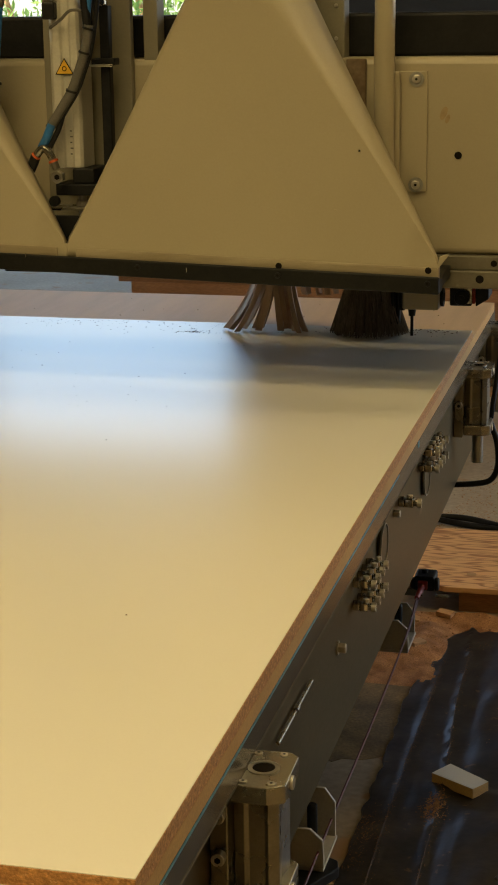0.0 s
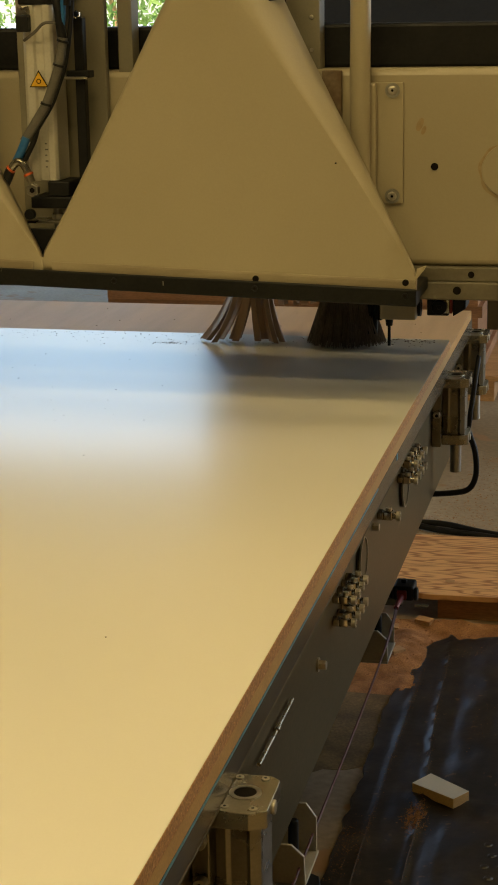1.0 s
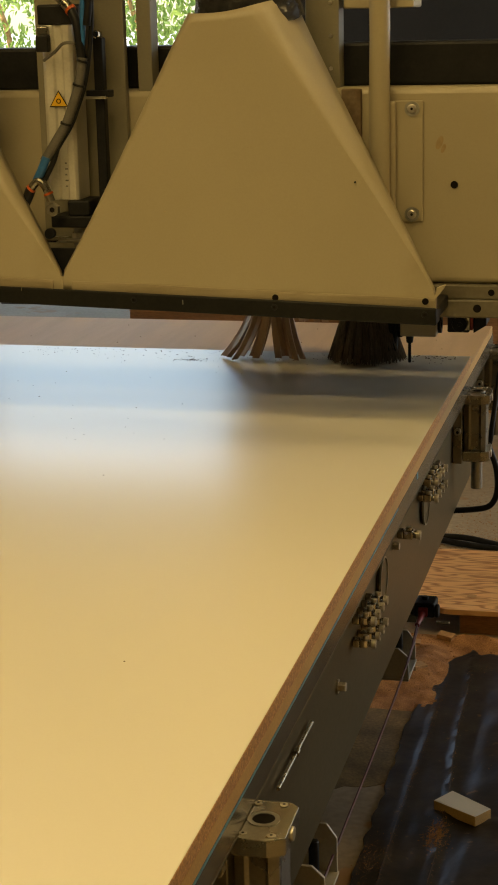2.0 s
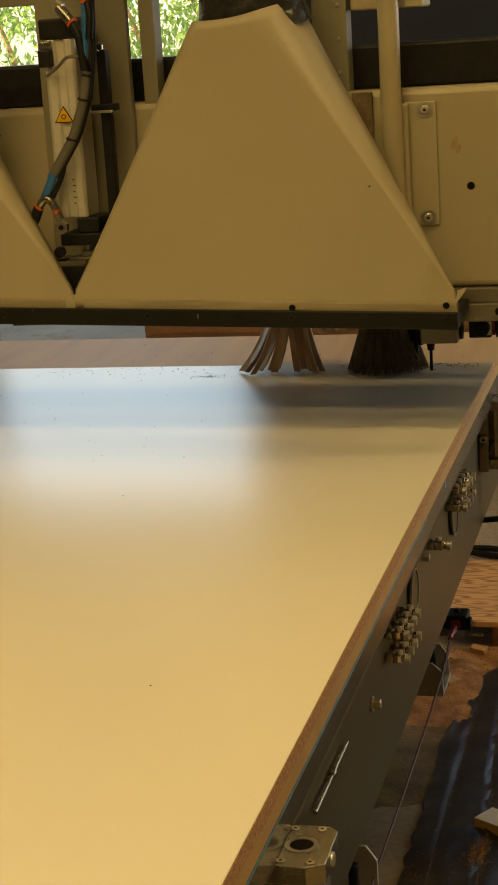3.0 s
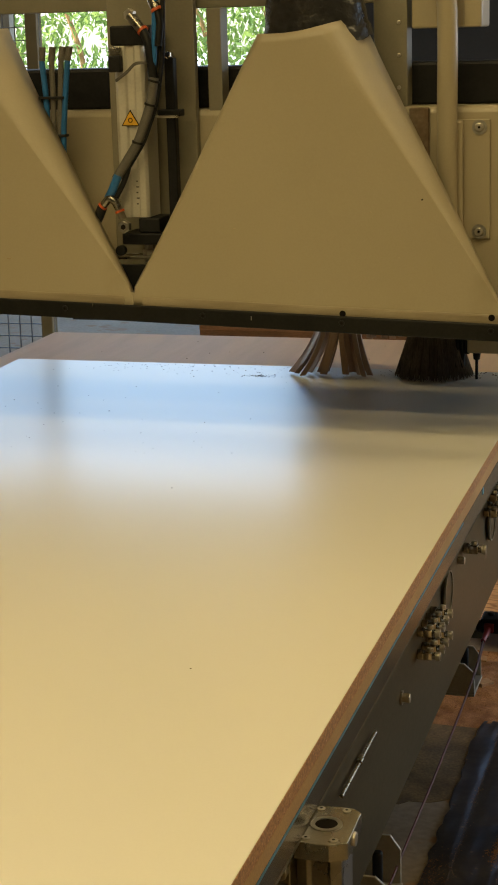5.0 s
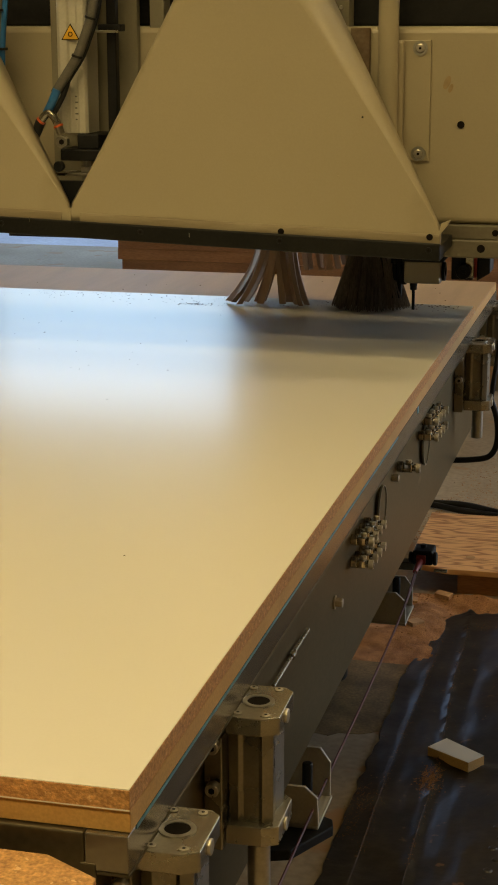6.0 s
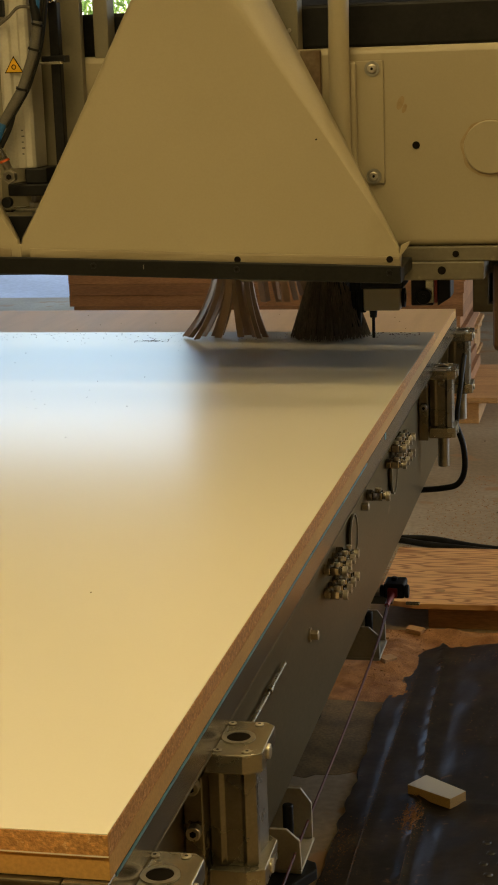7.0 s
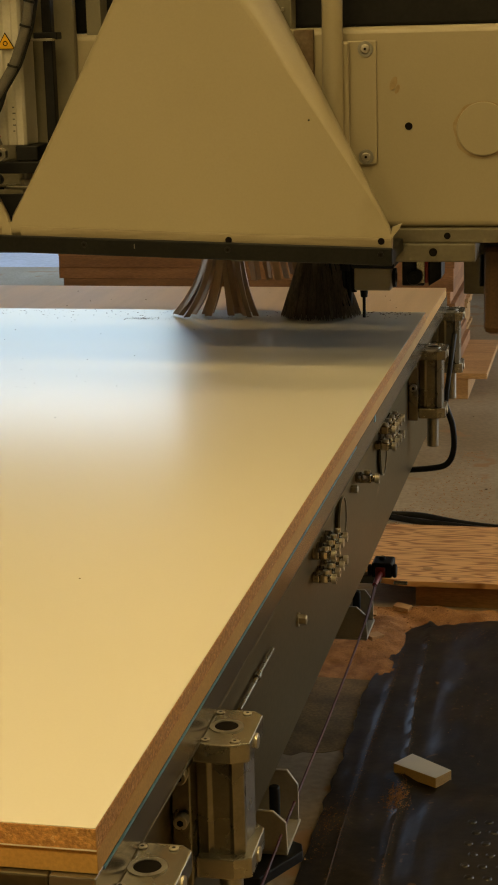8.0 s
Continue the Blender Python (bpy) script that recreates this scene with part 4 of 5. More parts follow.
def hood(x0, x1, shift, soft):
    """A folded cream sheet hood: flat front, side faces that widen upwards, soft folds, and a lip along its foot."""
    t = thing("suction_hood", ((x0 + x1) / 2, 1.78, bar_top(x0)), "cream painted sheet metal suction hood tapering upwards", "hood", "suction hoods")
    bm = bmesh.new()
    n = 28
    yf = 1.752
    rows = []
    zb, zt = 1.152, 1.648
    for i in range(n + 1):
        u = i / n
        crease = x1 - 0.002 - 0.313 * max(0.0, (u - 0.05) / 0.95)
        outer = x1 - 0.001 - 0.268 * max(0.0, (u - 0.05) / 0.95)
        left = x0 + 0.247 * max(0.0, (u - 0.06) / 0.94) + 0.003 * math.sin(math.pi * u)
        y0 = yf + 0.012 * math.sin(math.pi * u) * 0.2
        yb = yf + 0.006 + 0.108 * u
        f = 0.0008 + 0.030 * u if u < 0.2 else 0.004 + 0.014 * u
        sec = [(left - 0.004 - 0.01 * u, yb)]
        for k in range(7):
            a = math.pi / 2 * k / 6
            sec.append((left + f - f * math.cos(a), y0 + f - f * math.sin(a)))
        for k in range(1, 10):
            s = k / 10
            xx = (left + f) * (1 - s) + (crease - f) * s
            sec.append((xx, y0 + 0.0012 * math.sin(23 * xx + 5 * u) * math.sin(math.pi * s)))
        for k in range(6):
            s = k / 5
            g = soft * f * (0.2 + 0.8 * u * u)
            p0, p1, p2 = Vector((crease - g, y0)), Vector((crease + 0.15 * g, y0)), Vector((crease + 0.55 * (outer - crease), y0 + 0.30 * (yb - y0)))
            q = p0 * (1 - s) ** 2 + p1 * 2 * s * (1 - s) + p2 * s * s
            sec.append((q.x, q.y))
        sec.append((crease + 0.82 * (outer - crease), y0 + 0.62 * (yb - y0)))
        sec.append((outer, yb))
        foot = lambda x: bar_top(x + shift) - 0.003
        w = (1 - u) ** 2
        row = []
        for x, y in sec:
            s = min(1, max(0, (x - left) / max(outer - left, 1e-3)))
            z = zb + (zt - zb) * u + (foot(x) - zb) * w - 0.007 * u ** 9 * math.sin(math.pi * min(1, s * 1.15)) + 0.022 * u ** 6 * (s - 0.4)
            row.append(bm.verts.new((x, y, z)))
        rows.append(row)
    for a, b in zip(rows, rows[1:]):
        for k in range(len(a) - 1):
            bm.faces.new((a[k], a[k + 1], b[k + 1], b[k]))
    bmesh.ops.recalc_face_normals(bm, faces=bm.faces)
    part("shell", bm, M["cream"], t, "folded cream sheet shell").modifiers.new("sheet", "SOLIDIFY").thickness = 0.0015
    return t


def foot_fold(t, x0, x1):
    """The turned-up foot of a hood: a narrow sheet strip along the bar."""
    bm = bmesh.new()
    ends = [[bm.verts.new((x, y, bar_top(x) + dz)) for y, dz in ((1.7500, -0.002), (1.7500, 0.0115), (1.7507, 0.0145), (1.7530, 0.0150), (1.7530, -0.002))] for x in (x0, x1)]
    for k in range(5):
        bm.faces.new((ends[0][k], ends[0][(k + 1) % 5], ends[1][(k + 1) % 5], ends[1][k]))
    bm.faces.new(ends[0])
    bm.faces.new(ends[1])
    bmesh.ops.recalc_face_normals(bm, faces=bm.faces)
    part("foot_fold", bm, M["cream_worn"], t, "grimy turned-up foot strip", smooth=False)


h1 = hood(-0.6582, 0.024, 0.0, 0.9)
foot_fold(h1, -0.640, 0.022)
part("torn_corner", prism([(0.020, 1.150), (0.036, 1.170), (0.040, 1.178), (0.024, 1.172)], "y", 1.7465, 1.756, 0.0006), M["cream"], h1)
h0 = hood(-1.340, -0.6575, 0.0, 1.5)
foot_fold(h0, -1.330, -0.676)
part("nick", box(-0.905, -0.898, 1.7497, 1.7530, 1.2415, 1.2425), M["stain"], h0, "small paint nick")
zv = bar_top(-0.657)
part("joining_strip", box(-0.6720, -0.6440, 1.7527, 1.7545, zv - 0.001, zv + 0.0225, 0.0003), M["cream"], h1)
for hx, dz in ((-0.262, 0.0035), (0.004, 0.010)):
    part("screw_hole", rod((hx, 1.7502, bar_top(hx) + dz), (hx, 1.7488, bar_top(hx) + dz), 0.0058, 18), M["hole"], h1, "dark screw hole")

# black sheet added behind the V gap to make its inside dark
valley = solid("valley_plate", box(-0.80, -0.50, 1.80, 1.806, 1.12, 1.226, 0.001), M["black"], (-0.65, 1.8, 1.12), "dark sheet added behind the gap between the hoods", "sheet")

for nx, nz, r in ((-0.305, 1.412, 0.0007), (-0.21, 1.33, 0.0008), (-0.46, 1.30, 0.0008), (-0.16, 1.25, 0.0007)):
    part("nick", box(nx - r * 2.2, nx + r * 2.2, 1.7497, 1.7530, nz - r * 0.5, nz + r * 0.5), M["stain"], h1, "small paint nick")
part("paint_chip", rod((-0.118, 1.7495, 1.352), (-0.118, 1.7600, 1.352), 0.0014, 10), M["hole"], h1, "dark paint chip")

# front bar under the hoods
fb = thing("front_bar", (-0.6, 1.75, 1.1), "black anodised bar along the foot of the hoods", "bar")
prof = [(1.7420, -0.0305), (1.7420, 0.0), (1.7490, 0.0), (1.7490, -0.0060), (1.7900, -0.0060), (1.7900, -0.0305)]
bm = bmesh.new()
ends = [[bm.verts.new((x, y, bar_top(x) + dz)) for y, dz in prof] for x in (-1.6, 0.024)]
for k in range(len(prof)):
    bm.faces.new((ends[0][k], ends[0][(k + 1) % len(prof)], ends[1][(k + 1) % len(prof)], ends[1][k]))
bm.faces.new(ends[0])
bm.faces.new(ends[1])
bmesh.ops.bevel(bm, geom=bm.edges[:], offset=0.0025, segments=2, affect="EDGES", profile=0.5)
part("profile", bm, M["black_bar"], fb)
for hx in (-0.79, -0.521, -0.262, 0.004):
    z = bar_top(hx) - 0.012
    s = part("screw", rod((hx, 1.7418, z), (hx, 1.7395, z), 0.0055, 16, bevel=0.0008), M["black"], fb)
    part("socket", rod((hx, 1.7395, z), (hx, 1.7391, z), 0.0026, 6), M["hole"], s)
for hx, dz in ((-0.43, -0.016), (-0.735, -0.006),):
    part("scratch", box(hx, hx + 0.0009, 1.7411, 1.7418, bar_top(hx) + dz, bar_top(hx) + dz + 0.008), M["alu"], fb)
for bx in (-1.5, -0.658, 0.0):
    part("bar_bracket", box(bx - 0.02, bx + 0.02, 1.79, G0 - 0.013, bar_top(bx) - 0.03, bar_top(bx) - 0.008, 0.002), M["black_bar"], fb)

# wrapped duct on the hood
duct = thing("suction_duct", (-0.32, 1.82, 1.65), "ribbed suction hose wrapped in black plastic above the hood", "duct")
bm = bmesh.new()
loops = []
for i in range(15):
    u = i / 14
    cx, cy, cz = -0.320 - 0.010 * u, 1.842, 1.632 + 0.092 * u
    rx, ry = 0.098 - 0.016 * u, 0.072
    loops.append([bm.verts.new((cx + rx * math.cos(a) * (1 + 0.03 * noise.noise(Vector((a * 2, u * 6, 0)))), cy + ry * math.sin(a) * (1 + 0.06 * noise.noise(Vector((a * 3, u * 9, 3)))),
                                cz + 0.010 * noise.noise(Vector((a * 1.5, u * 4, 7))) - 0.012 * math.sin(a) * -1 * (1 - u))) for a in [2 * math.pi * k / 40 for k in range(40)]])
for a, b in zip(loops, loops[1:]):
    for k in range(40):
        bm.faces.new((a[k], a[(k + 1) % 40], b[(k + 1) % 40], b[k]))
part("plastic_wrap", bm, M["wrap"], duct, "crumpled black plastic wrap")
part("ribbed_hose", tube([(-0.33, 1.842, 1.715), (-0.345, 1.842, 1.76), (-0.385, 1.85, 1.82), (-0.46, 1.86, 1.89), (-0.56, 1.88, 1.97)], 0.080, 28, 10, ribs=-0.006), M["sleeve"], duct, "grey ribbed hose")

# ---- router head ----
rh = thing("router_head", (-0.2, 2.4, 0.95), "dark spindle with a bristle skirt and cream motor housing", "router head")
part("spindle", rod((-0.212, 2.42, 0.958), (-0.212, 2.42, 1.20), 0.042, 32, bevel=0.003), M["void"], rh, "dark spindle housing")
bm = bmesh.new()
for k in range(620):
    a = rng.uniform(0, 6.283)
    r0, r1 = 0.036 + rng.uniform(-0.004, 0.004), 0.068 + rng.uniform(-0.018, 0.018)
    c = Vector((-0.218, 2.42, 0))
    lo = c + Vector((r1 * math.cos(a), r1 * math.sin(a), 0.902 + rng.uniform(0, 0.003)))
    rod(c + Vector((r0 * math.cos(a), r0 * math.sin(a), 1.04)), lo, 0.0016, 3, bm, r2=0.0009)
part("bristle_skirt", bm, M["bristle"], rh, "brown bristle skirt", smooth=False)["kind"] = "stuff"
part("skirt_core", rod((-0.218, 2.42, 0.908), (-0.218, 2.42, 1.03), 0.048, 32, r2=0.037), M["bristle"], rh)
for bx in (-0.163, -0.152, -0.142):
    part("guide_rod", rod((bx, 2.40, 0.925 + (0.03 if bx > -0.15 else 0)), (bx, 2.40, 1.06), 0.0055, 12), M["black_bar"], rh)
    part("guide_collar", rod((bx, 2.40, 1.0), (bx, 2.40, 1.03), 0.0085, 14, bevel=0.001), M["black"], rh)
part("housing", box(-0.134, -0.058, 2.345, 2.425, 0.966, 1.013, 0.003), M["cream"], rh, "cream motor housing")
part("housing_top", box(-0.138, -0.050, 2.335, 2.43, 1.0132, 1.06, 0.003), M["black"], rh)
part("end_ring", ring((-0.055, 2.385, 0.988), (1, 0, 0), 0.010, 0.020, 0.007, 24), M["black"], rh)
part("pin", rod((-0.118, 2.375, 0.905), (-0.118, 2.375, 0.9658), 0.0034, 12), M["black_bar"], rh, "thin drill pin")
part("pin_collar", rod((-0.118, 2.375, 0.948), (-0.118, 2.375, 0.9655), 0.007, 12, r2=0.009), M["black_bar"], rh)
part("side_block", box(-0.036, 0.010, 2.355, 2.43, 0.975, 1.05, 0.003), M["black"], rh)
part("roller", rod((-0.008, 2.345, 0.996), (-0.008, 2.331, 0.996), 0.016, 24, bevel=0.003), M["black_bar"], rh, "black roller")
part("roller_hub", ring((-0.008, 2.3305, 0.996), (0, 1, 0), 0.003, 0.006, 0.003, 16), M["black_bar"], rh)
part("small_plate", box(-0.005, 0.012, 2.346, 2.354, 0.982, 1.03, 0.001), M["alu"], rh)
part("red_plate", box(0.0125, 0.018, 2.346, 2.42, 0.982, 1.06, 0.001), M["red"], rh)
part("guard", prism([(0.019, 0.975), (0.046, 0.992), (0.046, 1.06), (0.019, 1.06)], "y", 2.35, 2.42, 0.002), M["black"], rh)
part("head_carrier", box(-0.29, 0.05, 2.30, 2.48, 1.0605, 1.165, 0.004), M["alu_matt"], rh, "dark head carrier")


# rubber strips of the dust curtain
def strips(name, items, label):
    t = thing(name, (items[0][0], items[0][1], 0.9), label, "strip curtain")
    for x, y, top, low, lean, w, curl in items:
        bm = bmesh.new()
        n = 10
        cols = []
        ang = rng.uniform(-0.9, 0.9)
        wv = Vector((math.cos(ang), math.sin(ang), 0)) * w / 2
        tv = Vector((-math.sin(ang), math.cos(ang), 0)) * 0.0016
        for i in range(n + 1):
            u = i / n
            c = Vector((x + lean * (u ** 2.0), y + curl * u * u, top + (low - top) * u))
            cols.append([bm.verts.new(c + s * wv + k * tv) for s, k in ((-1, -1), (1, -1), (1, 1), (-1, 1))])
        for a, b in zip(cols, cols[1:]):
            for k in range(4):
                bm.faces.new((a[k], a[(k + 1) % 4], b[(k + 1) % 4], b[k]))
        bm.faces.new(cols[0])
        bm.faces.new(cols[-1])
        part("strip", bm, M["strip"], t)
    return t


items = []
for k in range(8):
    u = k / 7
    items.append((-0.456 + 0.038 * u + rng.uniform(-0.003, 0.003), 2.36 + rng.uniform(0.0, 0.05), 1.075, 0.902 + rng.uniform(0, 0.002),
                  -0.082 + 0.048 * u + rng.uniform(-0.006, 0.006), rng.uniform(0.010, 0.019), rng.uniform(-0.01, 0.03)))
for k in range(9):
    u = k / 8
    items.append((-0.418 + 0.034 * u + rng.uniform(-0.003, 0.003), 2.37 + rng.uniform(0.0, 0.05), 1.075, 0.902 + rng.uniform(0, 0.003) + (0.02 if k == 2 else 0),
                  0.004 + 0.026 * u + rng.uniform(-0.005, 0.006), rng.uniform(0.010, 0.020), rng.uniform(-0.01, 0.02)))
curtain = strips("strip_curtain", items, "brown rubber strips curling onto the panel")
items = []
for k in range(12):
    u = k / 11
    items.append((-0.40 + 0.145 * u, 2.56 + rng.uniform(-0.02, 0.02), 1.09, 0.955 + 0.012 * u + rng.uniform(-0.006, 0.006), 0.016 + rng.uniform(-0.008, 0.008), rng.uniform(0.010, 0.017), 0.0))
back_curtain = strips("strip_curtain", items, "row of short brown rubber strips behind the head")
curtain_rail = solid("curtain_rail", box(-0.52, -0.295, 2.34, 2.60, 1.0745, 1.10, 0.003), M["alu_matt"], (-0.2, 2.45, 1.08), "grey rail carrying the strip curtain", "rail")

# the gantry with all that it carries, where it stands on its way along the bed
for ob in (gantry, lift, hose, h2, bar, h1, h0, valley, fb, duct):
    ob.location += Vector((-0.002, -0.04, -0.003))
for ob in (rh, curtain, back_curtain, curtain_rail):
    ob.location.y -= 0.04

# ---- floor things ----
# rubber matting: one sheet with a ragged edge, folds and stitched ridges
def seam_x(y):
    return -0.014 - 0.046 * max(0.0, y - 2.0) + 0.003 * math.sin(y * 9)


def mat_z(x, y):
    z = FLOOR + 0.006 + 0.006 * max(0, noise.noise(Vector((x * 6, y * 5, 1)))) + 0.003 * noise.noise(Vector((x * 17, y * 9, 4)))
    z += 0.0012 * noise.noise(Vector((x * 40, y * 14, 6))) + 0.0012 * noise.noise(Vector((x * 58, y * 4, 11)))
    for cx, h, wd in ((-0.115, 0.0025, 0.010), (seam_x(y), 0.005, 0.007)):
        z += h * math.exp(-((x - cx) / wd) ** 2)
    if x > -0.05:
        z += 0.007 * math.exp(-((y - 2.20 + 0.15 * x) / 0.016) ** 2)
    if x > 0.0:
        z += 0.022 * (1 - math.exp(-x * 14)) * (1 - math.exp(-((y - 2.20 + 0.15 * x) / 0.09) ** 2)) * (0.75 + 0.5 * noise.noise(Vector((x * 3, y * 3, 9))))
    return z


bm = bmesh.new()
NX, NY = 90, 150
grid = {}
for j in range(NY + 1):
    for i in range(NX + 1):
        u, v = i / NX, j / NY
        y = 0.6 + 2.60 * v
        edge = -0.175 + 0.022 * noise.noise(Vector((0, y * 5.5, 0))) + 0.010 * noise.noise(Vector((3, y * 19, 0)))
        if y > 2.93:
            edge += 0.10 * ((y - 2.93) / 0.27) ** 1.4 + 0.02 * noise.noise(Vector((8, y * 22, 0)))
        x = edge + (1.0 - edge) * (u ** 1.35)
        z = mat_z(x, y)
        yy = y + (0.03 * noise.noise(Vector((x * 9, 2, 0))) if v > 0.97 else 0)
        grid[i, j] = bm.verts.new((x, yy, z if 0 < i and j < NY else FLOOR + 0.001))
hole = lambda x, y: ((x + 0.147) / 0.022) ** 2 + ((y - 2.845) / 0.055) ** 2 < 1 + 0.5 * noise.noise(Vector((x * 40, y * 30, 0)))
for j in range(NY):
    for i in range(NX):
        q = [grid[i, j], grid[i + 1, j], grid[i + 1, j + 1], grid[i, j + 1]]
        c = sum((v.co for v in q), Vector()) / 4
        if not hole(c.x, c.y):
            bm.faces.new(q)
for v in [v for v in bm.verts if not v.link_faces]:
    bm.verts.remove(v)
rubber = solid("rubber_mat", bm, M["mat_black"], (0.3, 1.9, FLOOR), "torn black rubber sheet lying creased on the floor", "rubber mat")
bm = bmesh.new()
for r in range(7):
    for c in range(6):
        sx, sy = 0.14 + 0.034 * c + 0.012 * (r % 2), 1.72 + 0.045 * r
        rod((sx, sy, mat_z(sx, sy) - 0.004), (sx, sy, mat_z(sx, sy) + 0.0025), 0.013, 12, bm, r2=0.007, bevel=0.0012)
part("studs", bm, M["mat_black"], rubber)["kind"] = "stuff"

for line, y0, y1 in ((lambda y: -0.116 + 0.003 * math.sin(y * 5), 1.2, 2.95), (seam_x, 1.2, 3.1)):
    part("seam", tube([(line(y), y, mat_z(line(y), y) + 0.0004) for y in np.arange(y0, y1, 0.05)], 0.0005, 6, 2), M["flap"], rubber, "worn brown seam")

off = thing("offcut", (0.0, 2.25, FLOOR + 0.03), "small white melamine offcut lying on the rubber mat", "offcut")
corners = [(-0.047, 2.218), (0.050, 2.157), (0.079, 2.200), (-0.013, 2.272)]
part("core", prism(corners, "z", FLOOR + 0.010, FLOOR + 0.0325, 0.0005), M["mdf"], off, "raw chipboard edge")
part("face", prism([(x * 0.995 + 0.0001, y) for x, y in corners], "z", FLOOR + 0.0326, FLOOR + 0.0336, 0.0003), M["melamine"], off, "white face")

spots = []
for i in range(300):
    y = rng.uniform(1.7, 3.05)
    spots.append((seam_x(y) + rng.gauss(0, 0.006), y, rng.uniform(0.0004, 0.0013)))
for i in range(900):
    spots.append((-0.026 + rng.gauss(0, 0.012), 2.110 + rng.gauss(0, 0.032), rng.uniform(0.0006, 0.0019)))
for i in range(260):
    spots.append((-0.15 + rng.gauss(0, 0.012), rng.choice((1.85, 1.95, 2.02)) + rng.gauss(0, 0.03), rng.uniform(0.0005, 0.0014)))
for i in range(200):
    spots.append((rng.uniform(-0.1, 0.5), rng.uniform(2.35, 3.0), rng.uniform(0.0004, 0.0009)))
for i in range(420):
    # dust lying along the first seam and the torn edge
    y = rng.uniform(1.75, 2.95)
    spots.append((-0.116 + 0.003 * math.sin(y * 5) + rng.gauss(0, 0.005), y, rng.uniform(0.0004, 0.0011)))
for i in range(350):
    # dust drifted over the raised part
    spots.append((rng.uniform(0.05, 0.6), 2.62 + rng.gauss(0, 0.12), rng.uniform(0.0006, 0.0014)))
for i in range(300):
    spots.append((rng.uniform(-0.06, 0.5), rng.gauss(3.08, 0.03), rng.uniform(0.0006, 0.0014)))
bm = bmesh.new()
for x, y, r in spots:
    z = mat_z(x, y)
    a = rng.uniform(0, 6.28)
    lo = [bm.verts.new((x + r * 1.4 * math.cos(a + t), y + r * 1.4 * math.sin(a + t), z)) for t in (0, 2.1, 4.2)]
    top = bm.verts.new((x, y, z + r))
    for i in range(3):
        bm.faces.new((lo[i], lo[(i + 1) % 3], top))
solid("sawdust_grains", bm, M["grains"], (0, 2.3, FLOOR), "sawdust grains caught in the folds of the rubber sheet", "sawdust", "stuff", smooth=False)

# dark trodden dirt on the floor beside the bed
o = []
for k in range(64):
    t = 2 * math.pi * k / 64
    q = 1 + 0.22 * noise.noise(Vector((2.2 * math.cos(t), 2.2 * math.sin(t), 3))) + 0.10 * noise.noise(Vector((7 * math.cos(t), 7 * math.sin(t), 8)))
    o.append((-0.31 + 0.24 * q * math.cos(t), 2.60 + 0.30 * q * math.sin(t)))
solid("floor_dirt", prism(o, "z", FLOOR, FLOOR + 0.0008), M["grime"], (-0.3, 2.6, FLOOR), "dark trodden dirt on the concrete beside the bed", "dirt", "stuff", smooth=False)

# sawdust heaps
heap = {}
bm = bmesh.new()
NX, NY = 60, 80
grid = {}
for j in range(NY + 1):
    for i in range(NX + 1):
        x, y = -0.44 + 0.64 * i / NX, 2.76 + 0.55 * j / NY
        e = min(i, NX - i, j * 0.7, (NY - j) * 1.5) / 12
        h = 0.034 * max(0, min(1, e)) * (0.55 + 0.5 * noise.noise(Vector((x * 7, y * 7, 0))) + 0.16 * noise.noise(Vector((x * 30, y * 30, 2))))
        k = 0.35 + 0.65 * min(1, max(0, (y - 2.84) / 0.12))
        near = min(1, max(0, (-0.09 - x) / 0.07, (y - 3.16) / 0.06))
        h *= 0.1 + (k - 0.1) * near
        heap[i, j] = FLOOR + 0.0005 + max(-0.002, h)
        grid[i, j] = bm.verts.new((x, y, heap[i, j]))
for j in range(NY):
    for i in range(NX):
        bm.faces.new((grid[i, j], grid[i + 1, j], grid[i + 1, j + 1], grid[i, j + 1]))
solid("sawdust_heap", bm, M["dust"], (-0.15, 2.9, FLOOR), "loose brown sawdust heaped on the floor", "sawdust", "stuff")
bm = bmesh.new()
for k in range(1100):
    i, j = rng.randrange(4, NX - 14), rng.randrange(10, NY - 3)
    x, y = -0.44 + 0.64 * (i + rng.uniform(-0.3, 0.3)) / NX, 2.76 + 0.55 * (j + rng.uniform(-0.3, 0.3)) / NY
    if heap[i, j] < FLOOR + 0.006:
        continue
    r = rng.choice((0.001, 0.0013, 0.0016, 0.002, 0.003))
    lump = bmesh.new()
    bmesh.ops.create_icosphere(lump, subdivisions=1, radius=r)
    bmesh.ops.transform(lump, matrix=Matrix.Translation((x, y, heap[i, j] - 0.1 * r)) @ Matrix.Diagonal((rng.uniform(0.7, 1.6), rng.uniform(0.7, 1.4), 0.6, 1)), verts=lump.verts)
    join(bm, lump)
solid("sawdust_clumps", bm, M["grains"], (-0.15, 2.9, FLOOR), "crumbly lumps of sawdust on the heap", "sawdust", "stuff", smooth=False)
for cx, cy, a in ((-0.195, 3.00, 0.9), (-0.15, 3.235, -0.3), (-0.235, 3.17, 0.1)):
    b = box(-0.022, 0.022, -0.014, 0.014, 0, 0.012, 0.001)
    bmesh.ops.transform(b, matrix=pose(cx, cy, FLOOR + 0.022, 6, 4, math.degrees(a)), verts=b.verts)
    solid("wood_scrap", b, M["pallet"], (cx, cy, FLOOR + 0.02), "small pale wood scrap lying in the sawdust", "wood scrap", group="wood scraps")

# plywood platform
pf = thing("plywood_platform", (0.4, 3.5, FLOOR), "low platform of grained plywood on a timber box", "platform")
deck = [(-0.27, 3.335), (-0.155, 3.300), (1.3, 3.330), (1.3, 3.865), (-0.27, 3.842)]
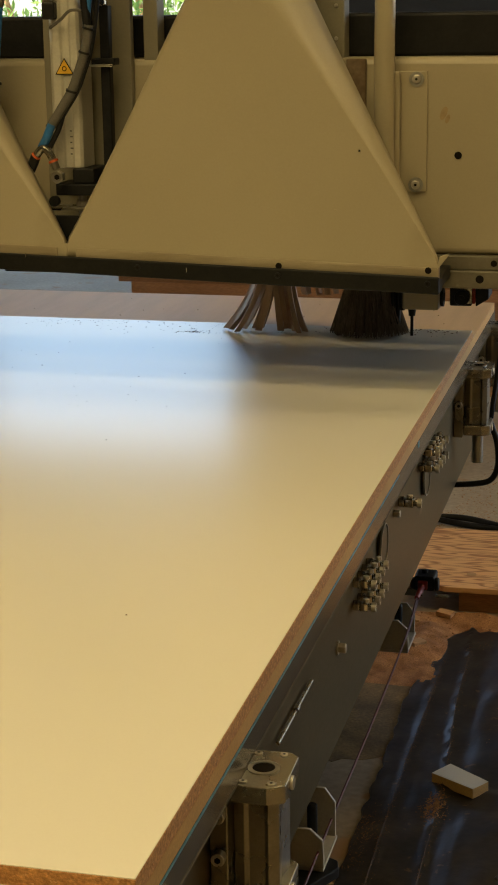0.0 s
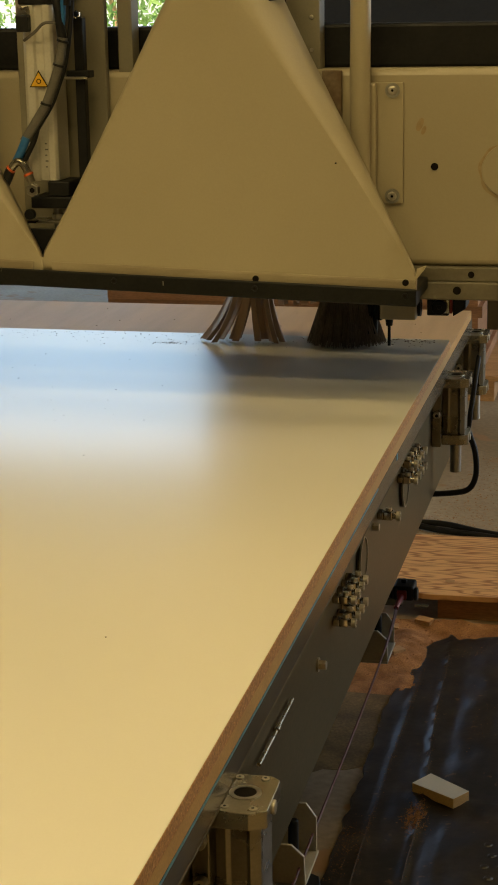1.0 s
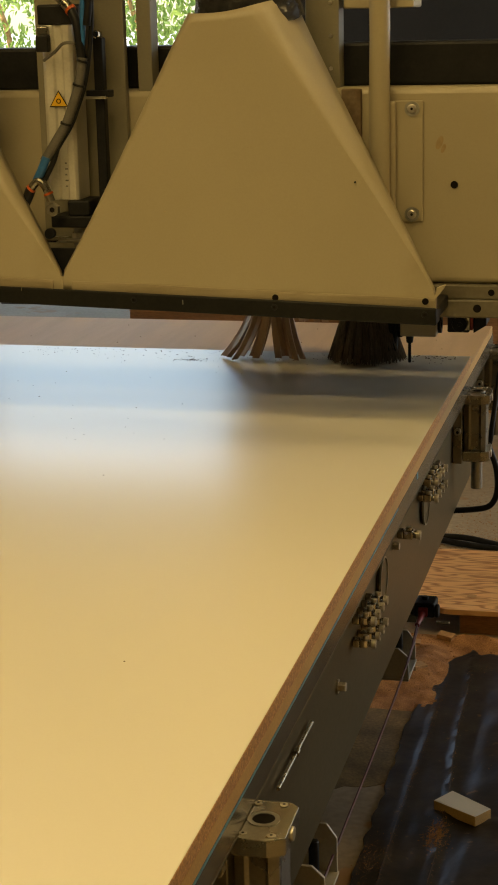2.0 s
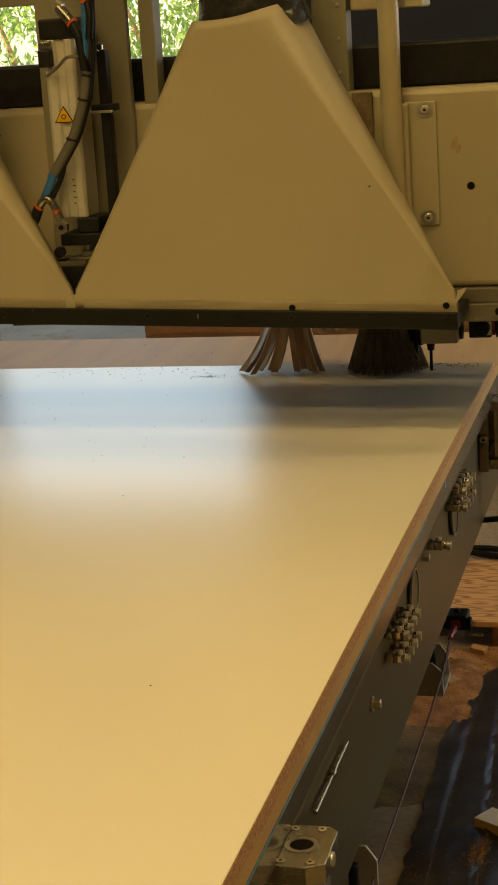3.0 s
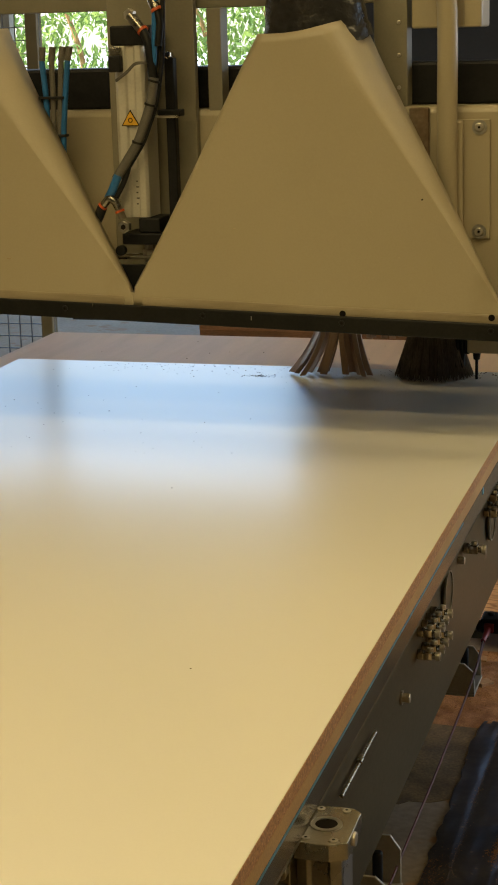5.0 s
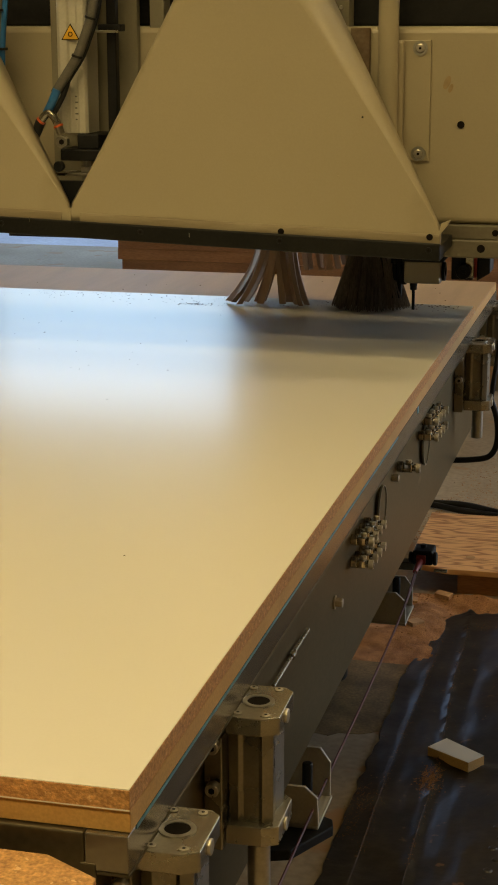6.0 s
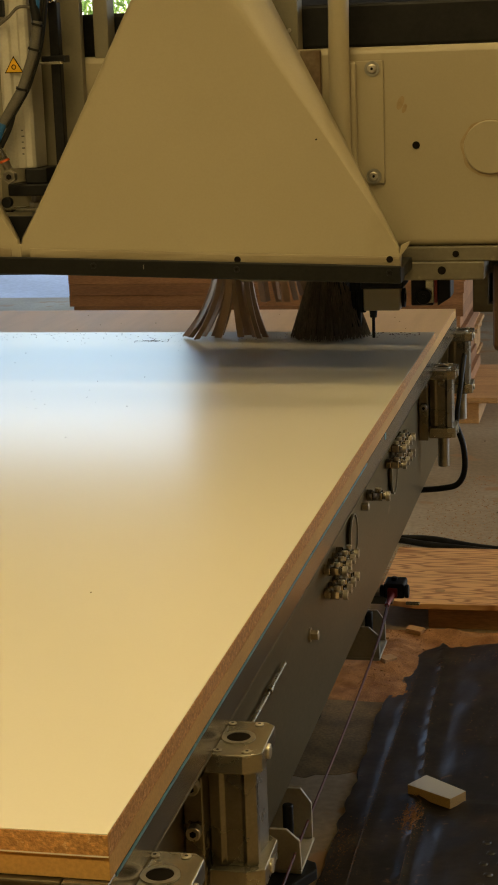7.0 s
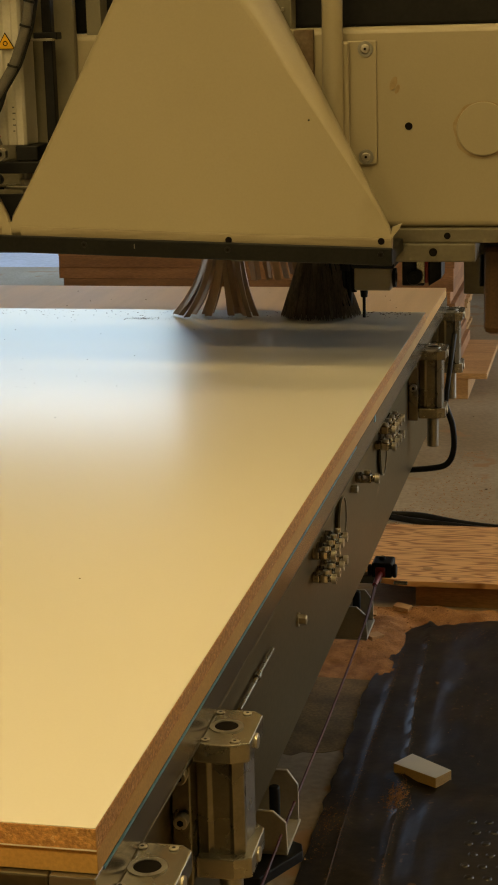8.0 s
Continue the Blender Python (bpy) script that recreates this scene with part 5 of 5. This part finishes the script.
part("deck", prism(deck, "z", -0.014, 0.002, 0.0015), M["ply"], pf, "grained plywood deck")
part("front_board", box(-0.125, 1.3, 3.335, 3.355, FLOOR, -0.0142, 0.002), M["pallet"], pf)
part("back_board", box(-0.26, 1.3, 3.81, 3.83, FLOOR, -0.0142, 0.002), M["pallet"], pf)
for k in range(5):
    part("plug", rod((-0.1 + 0.21 * k, 3.42 + 0.09 * (k % 2), 0.0021), (-0.1 + 0.21 * k, 3.42 + 0.09 * (k % 2), 0.0026), 0.014, 16), M["pallet"], pf, "oval repair plug")
for dy, dz in ((0.0, 0.0), (-0.035, 0.004)):
    solid("power_cable", tube([(-0.5, 4.22 + dy, FLOOR + 0.011), (-0.33, 4.19 + dy, FLOOR + 0.011 + dz), (-0.2, 4.18 + dy * 2, FLOOR + 0.012), (0.0, 4.09 + dy, FLOOR + 0.011), (0.5, 3.98 + dy * 3, FLOOR + 0.011)], 0.010, 10), M["black"],
          (0, 4.1, FLOOR), "black power cable lying on the floor", "cable", group="floor cables")
crumbs("wood_chips", [(rng.uniform(-0.3, 0.4), rng.uniform(3.9, 6.0), rng.uniform(0.002, 0.006)) for i in range(14)], (0, 4.6, FLOOR), "crumbs on the concrete floor", 0.5, FLOOR, M["crumb"])

bm = bmesh.new()
for i in range(7000):
    x, y = rng.uniform(-0.45, 0.6), 3.80 + 1.3 * rng.random() ** 1.7
    if noise.noise(Vector((x * 4, y * 3, 5))) < -0.1 + 0.35 * (y - 4.2):
        continue
    r, a = rng.uniform(0.001, 0.003), rng.uniform(0, 6.28)
    lo = [bm.verts.new((x + r * 1.5 * math.cos(a + t), y + r * 1.5 * math.sin(a + t), FLOOR)) for t in (0, 2.1, 4.2)]
    top = bm.verts.new((x, y, FLOOR + r * 0.6))
    for k in range(3):
        bm.faces.new((lo[k], lo[(k + 1) % 3], top))
solid("floor_sawdust", bm, M["grains"], (0, 4.3, FLOOR), "thin brown sawdust strewn over the concrete floor", "sawdust", "stuff", smooth=False)

# lumber stack on pallets
st = thing("board_stack", (-1.1, 6.5, FLOOR), "stack of brown wood boards on a pallet", "board stack")
z = FLOOR
for k in range(3):
    part("pallet_block", box(-1.9 + 0.75 * k, -1.7 + 0.75 * k, 6.0, 6.78, z, z + 0.09, 0.003), M["pallet"], st)
part("pallet_deck", box(-1.95, -0.12, 5.99, 6.78, z + 0.09, z + 0.115, 0.003), M["pallet"], st)
z += 0.116
k = 0
while z < 0.95:
    l = -2.0 + rng.uniform(-0.002, 0.002)
    if z < 0.385:
        l += 0.02
    if z < 0.335:
        l += 0.06
    r = -0.27 + rng.uniform(-0.02, 0.02)
    part("board", box(l, r, 6.0 + rng.uniform(-0.008, 0.008), 6.78, z, z + 0.0488, 0.0012), M["lumber"], st)
    z += 0.0495
pal = thing("pallet", (-0.3, 5.75, FLOOR), "light wooden pallet beside the board stack", "pallet")
for k in range(4):
    part("bottom_board", box(-0.60, -0.21, 5.58 + 0.1 * k, 5.67 + 0.1 * k, FLOOR, FLOOR + 0.02, 0.002), M["pallet"], pal)
    part("lower_board", box(-0.60, -0.205 - 0.006 * (k % 2), 5.575 + 0.1 * k, 5.665 + 0.1 * k, 0.05, 0.07, 0.002), M["pallet"], pal)
    part("middle_board", box(-0.60, -0.20, 5.575 + 0.1 * k, 5.665 + 0.1 * k, 0.0755, 0.097, 0.002), M["pallet"], pal)
    part("top_board", box(-0.60, -0.15 - 0.008 * (k % 2), 5.57 + 0.1 * k, 5.66 + 0.1 * k, 0.2055, 0.226, 0.002), M["pallet"], pal)
for bx in (-0.59, -0.33):
    for z0, z1 in ((FLOOR + 0.0205, 0.0495), (0.0975, 0.205)):
        part("block", box(bx, bx + 0.11, 5.59, 5.94, z0, z1, 0.003), M["pallet"], pal)
pal.location += Vector((-0.13, 2.0, 0.0))

# loose chipboard in front of the bed, on a trestle
lc = thing("chipboard_scrap", (-0.35, -0.12, 0.8), "rough raw chipboard piece standing before the bed", "chipboard")
part("board", prism([(-0.9, -0.30), (0.01, -0.28), (-0.012, -0.055), (-0.065, -0.026), (-0.9, -0.02)], "z", 0.826, 0.846, 0.001), M["chip"], lc)
part("trestle_leg", box(-0.7, -0.64, -0.2, -0.14, FLOOR, 0.8258, 0.003), M["pallet"], lc)
part("trestle_leg", box(-0.22, -0.16, -0.2, -0.14, FLOOR, 0.8258, 0.003), M["pallet"], lc)
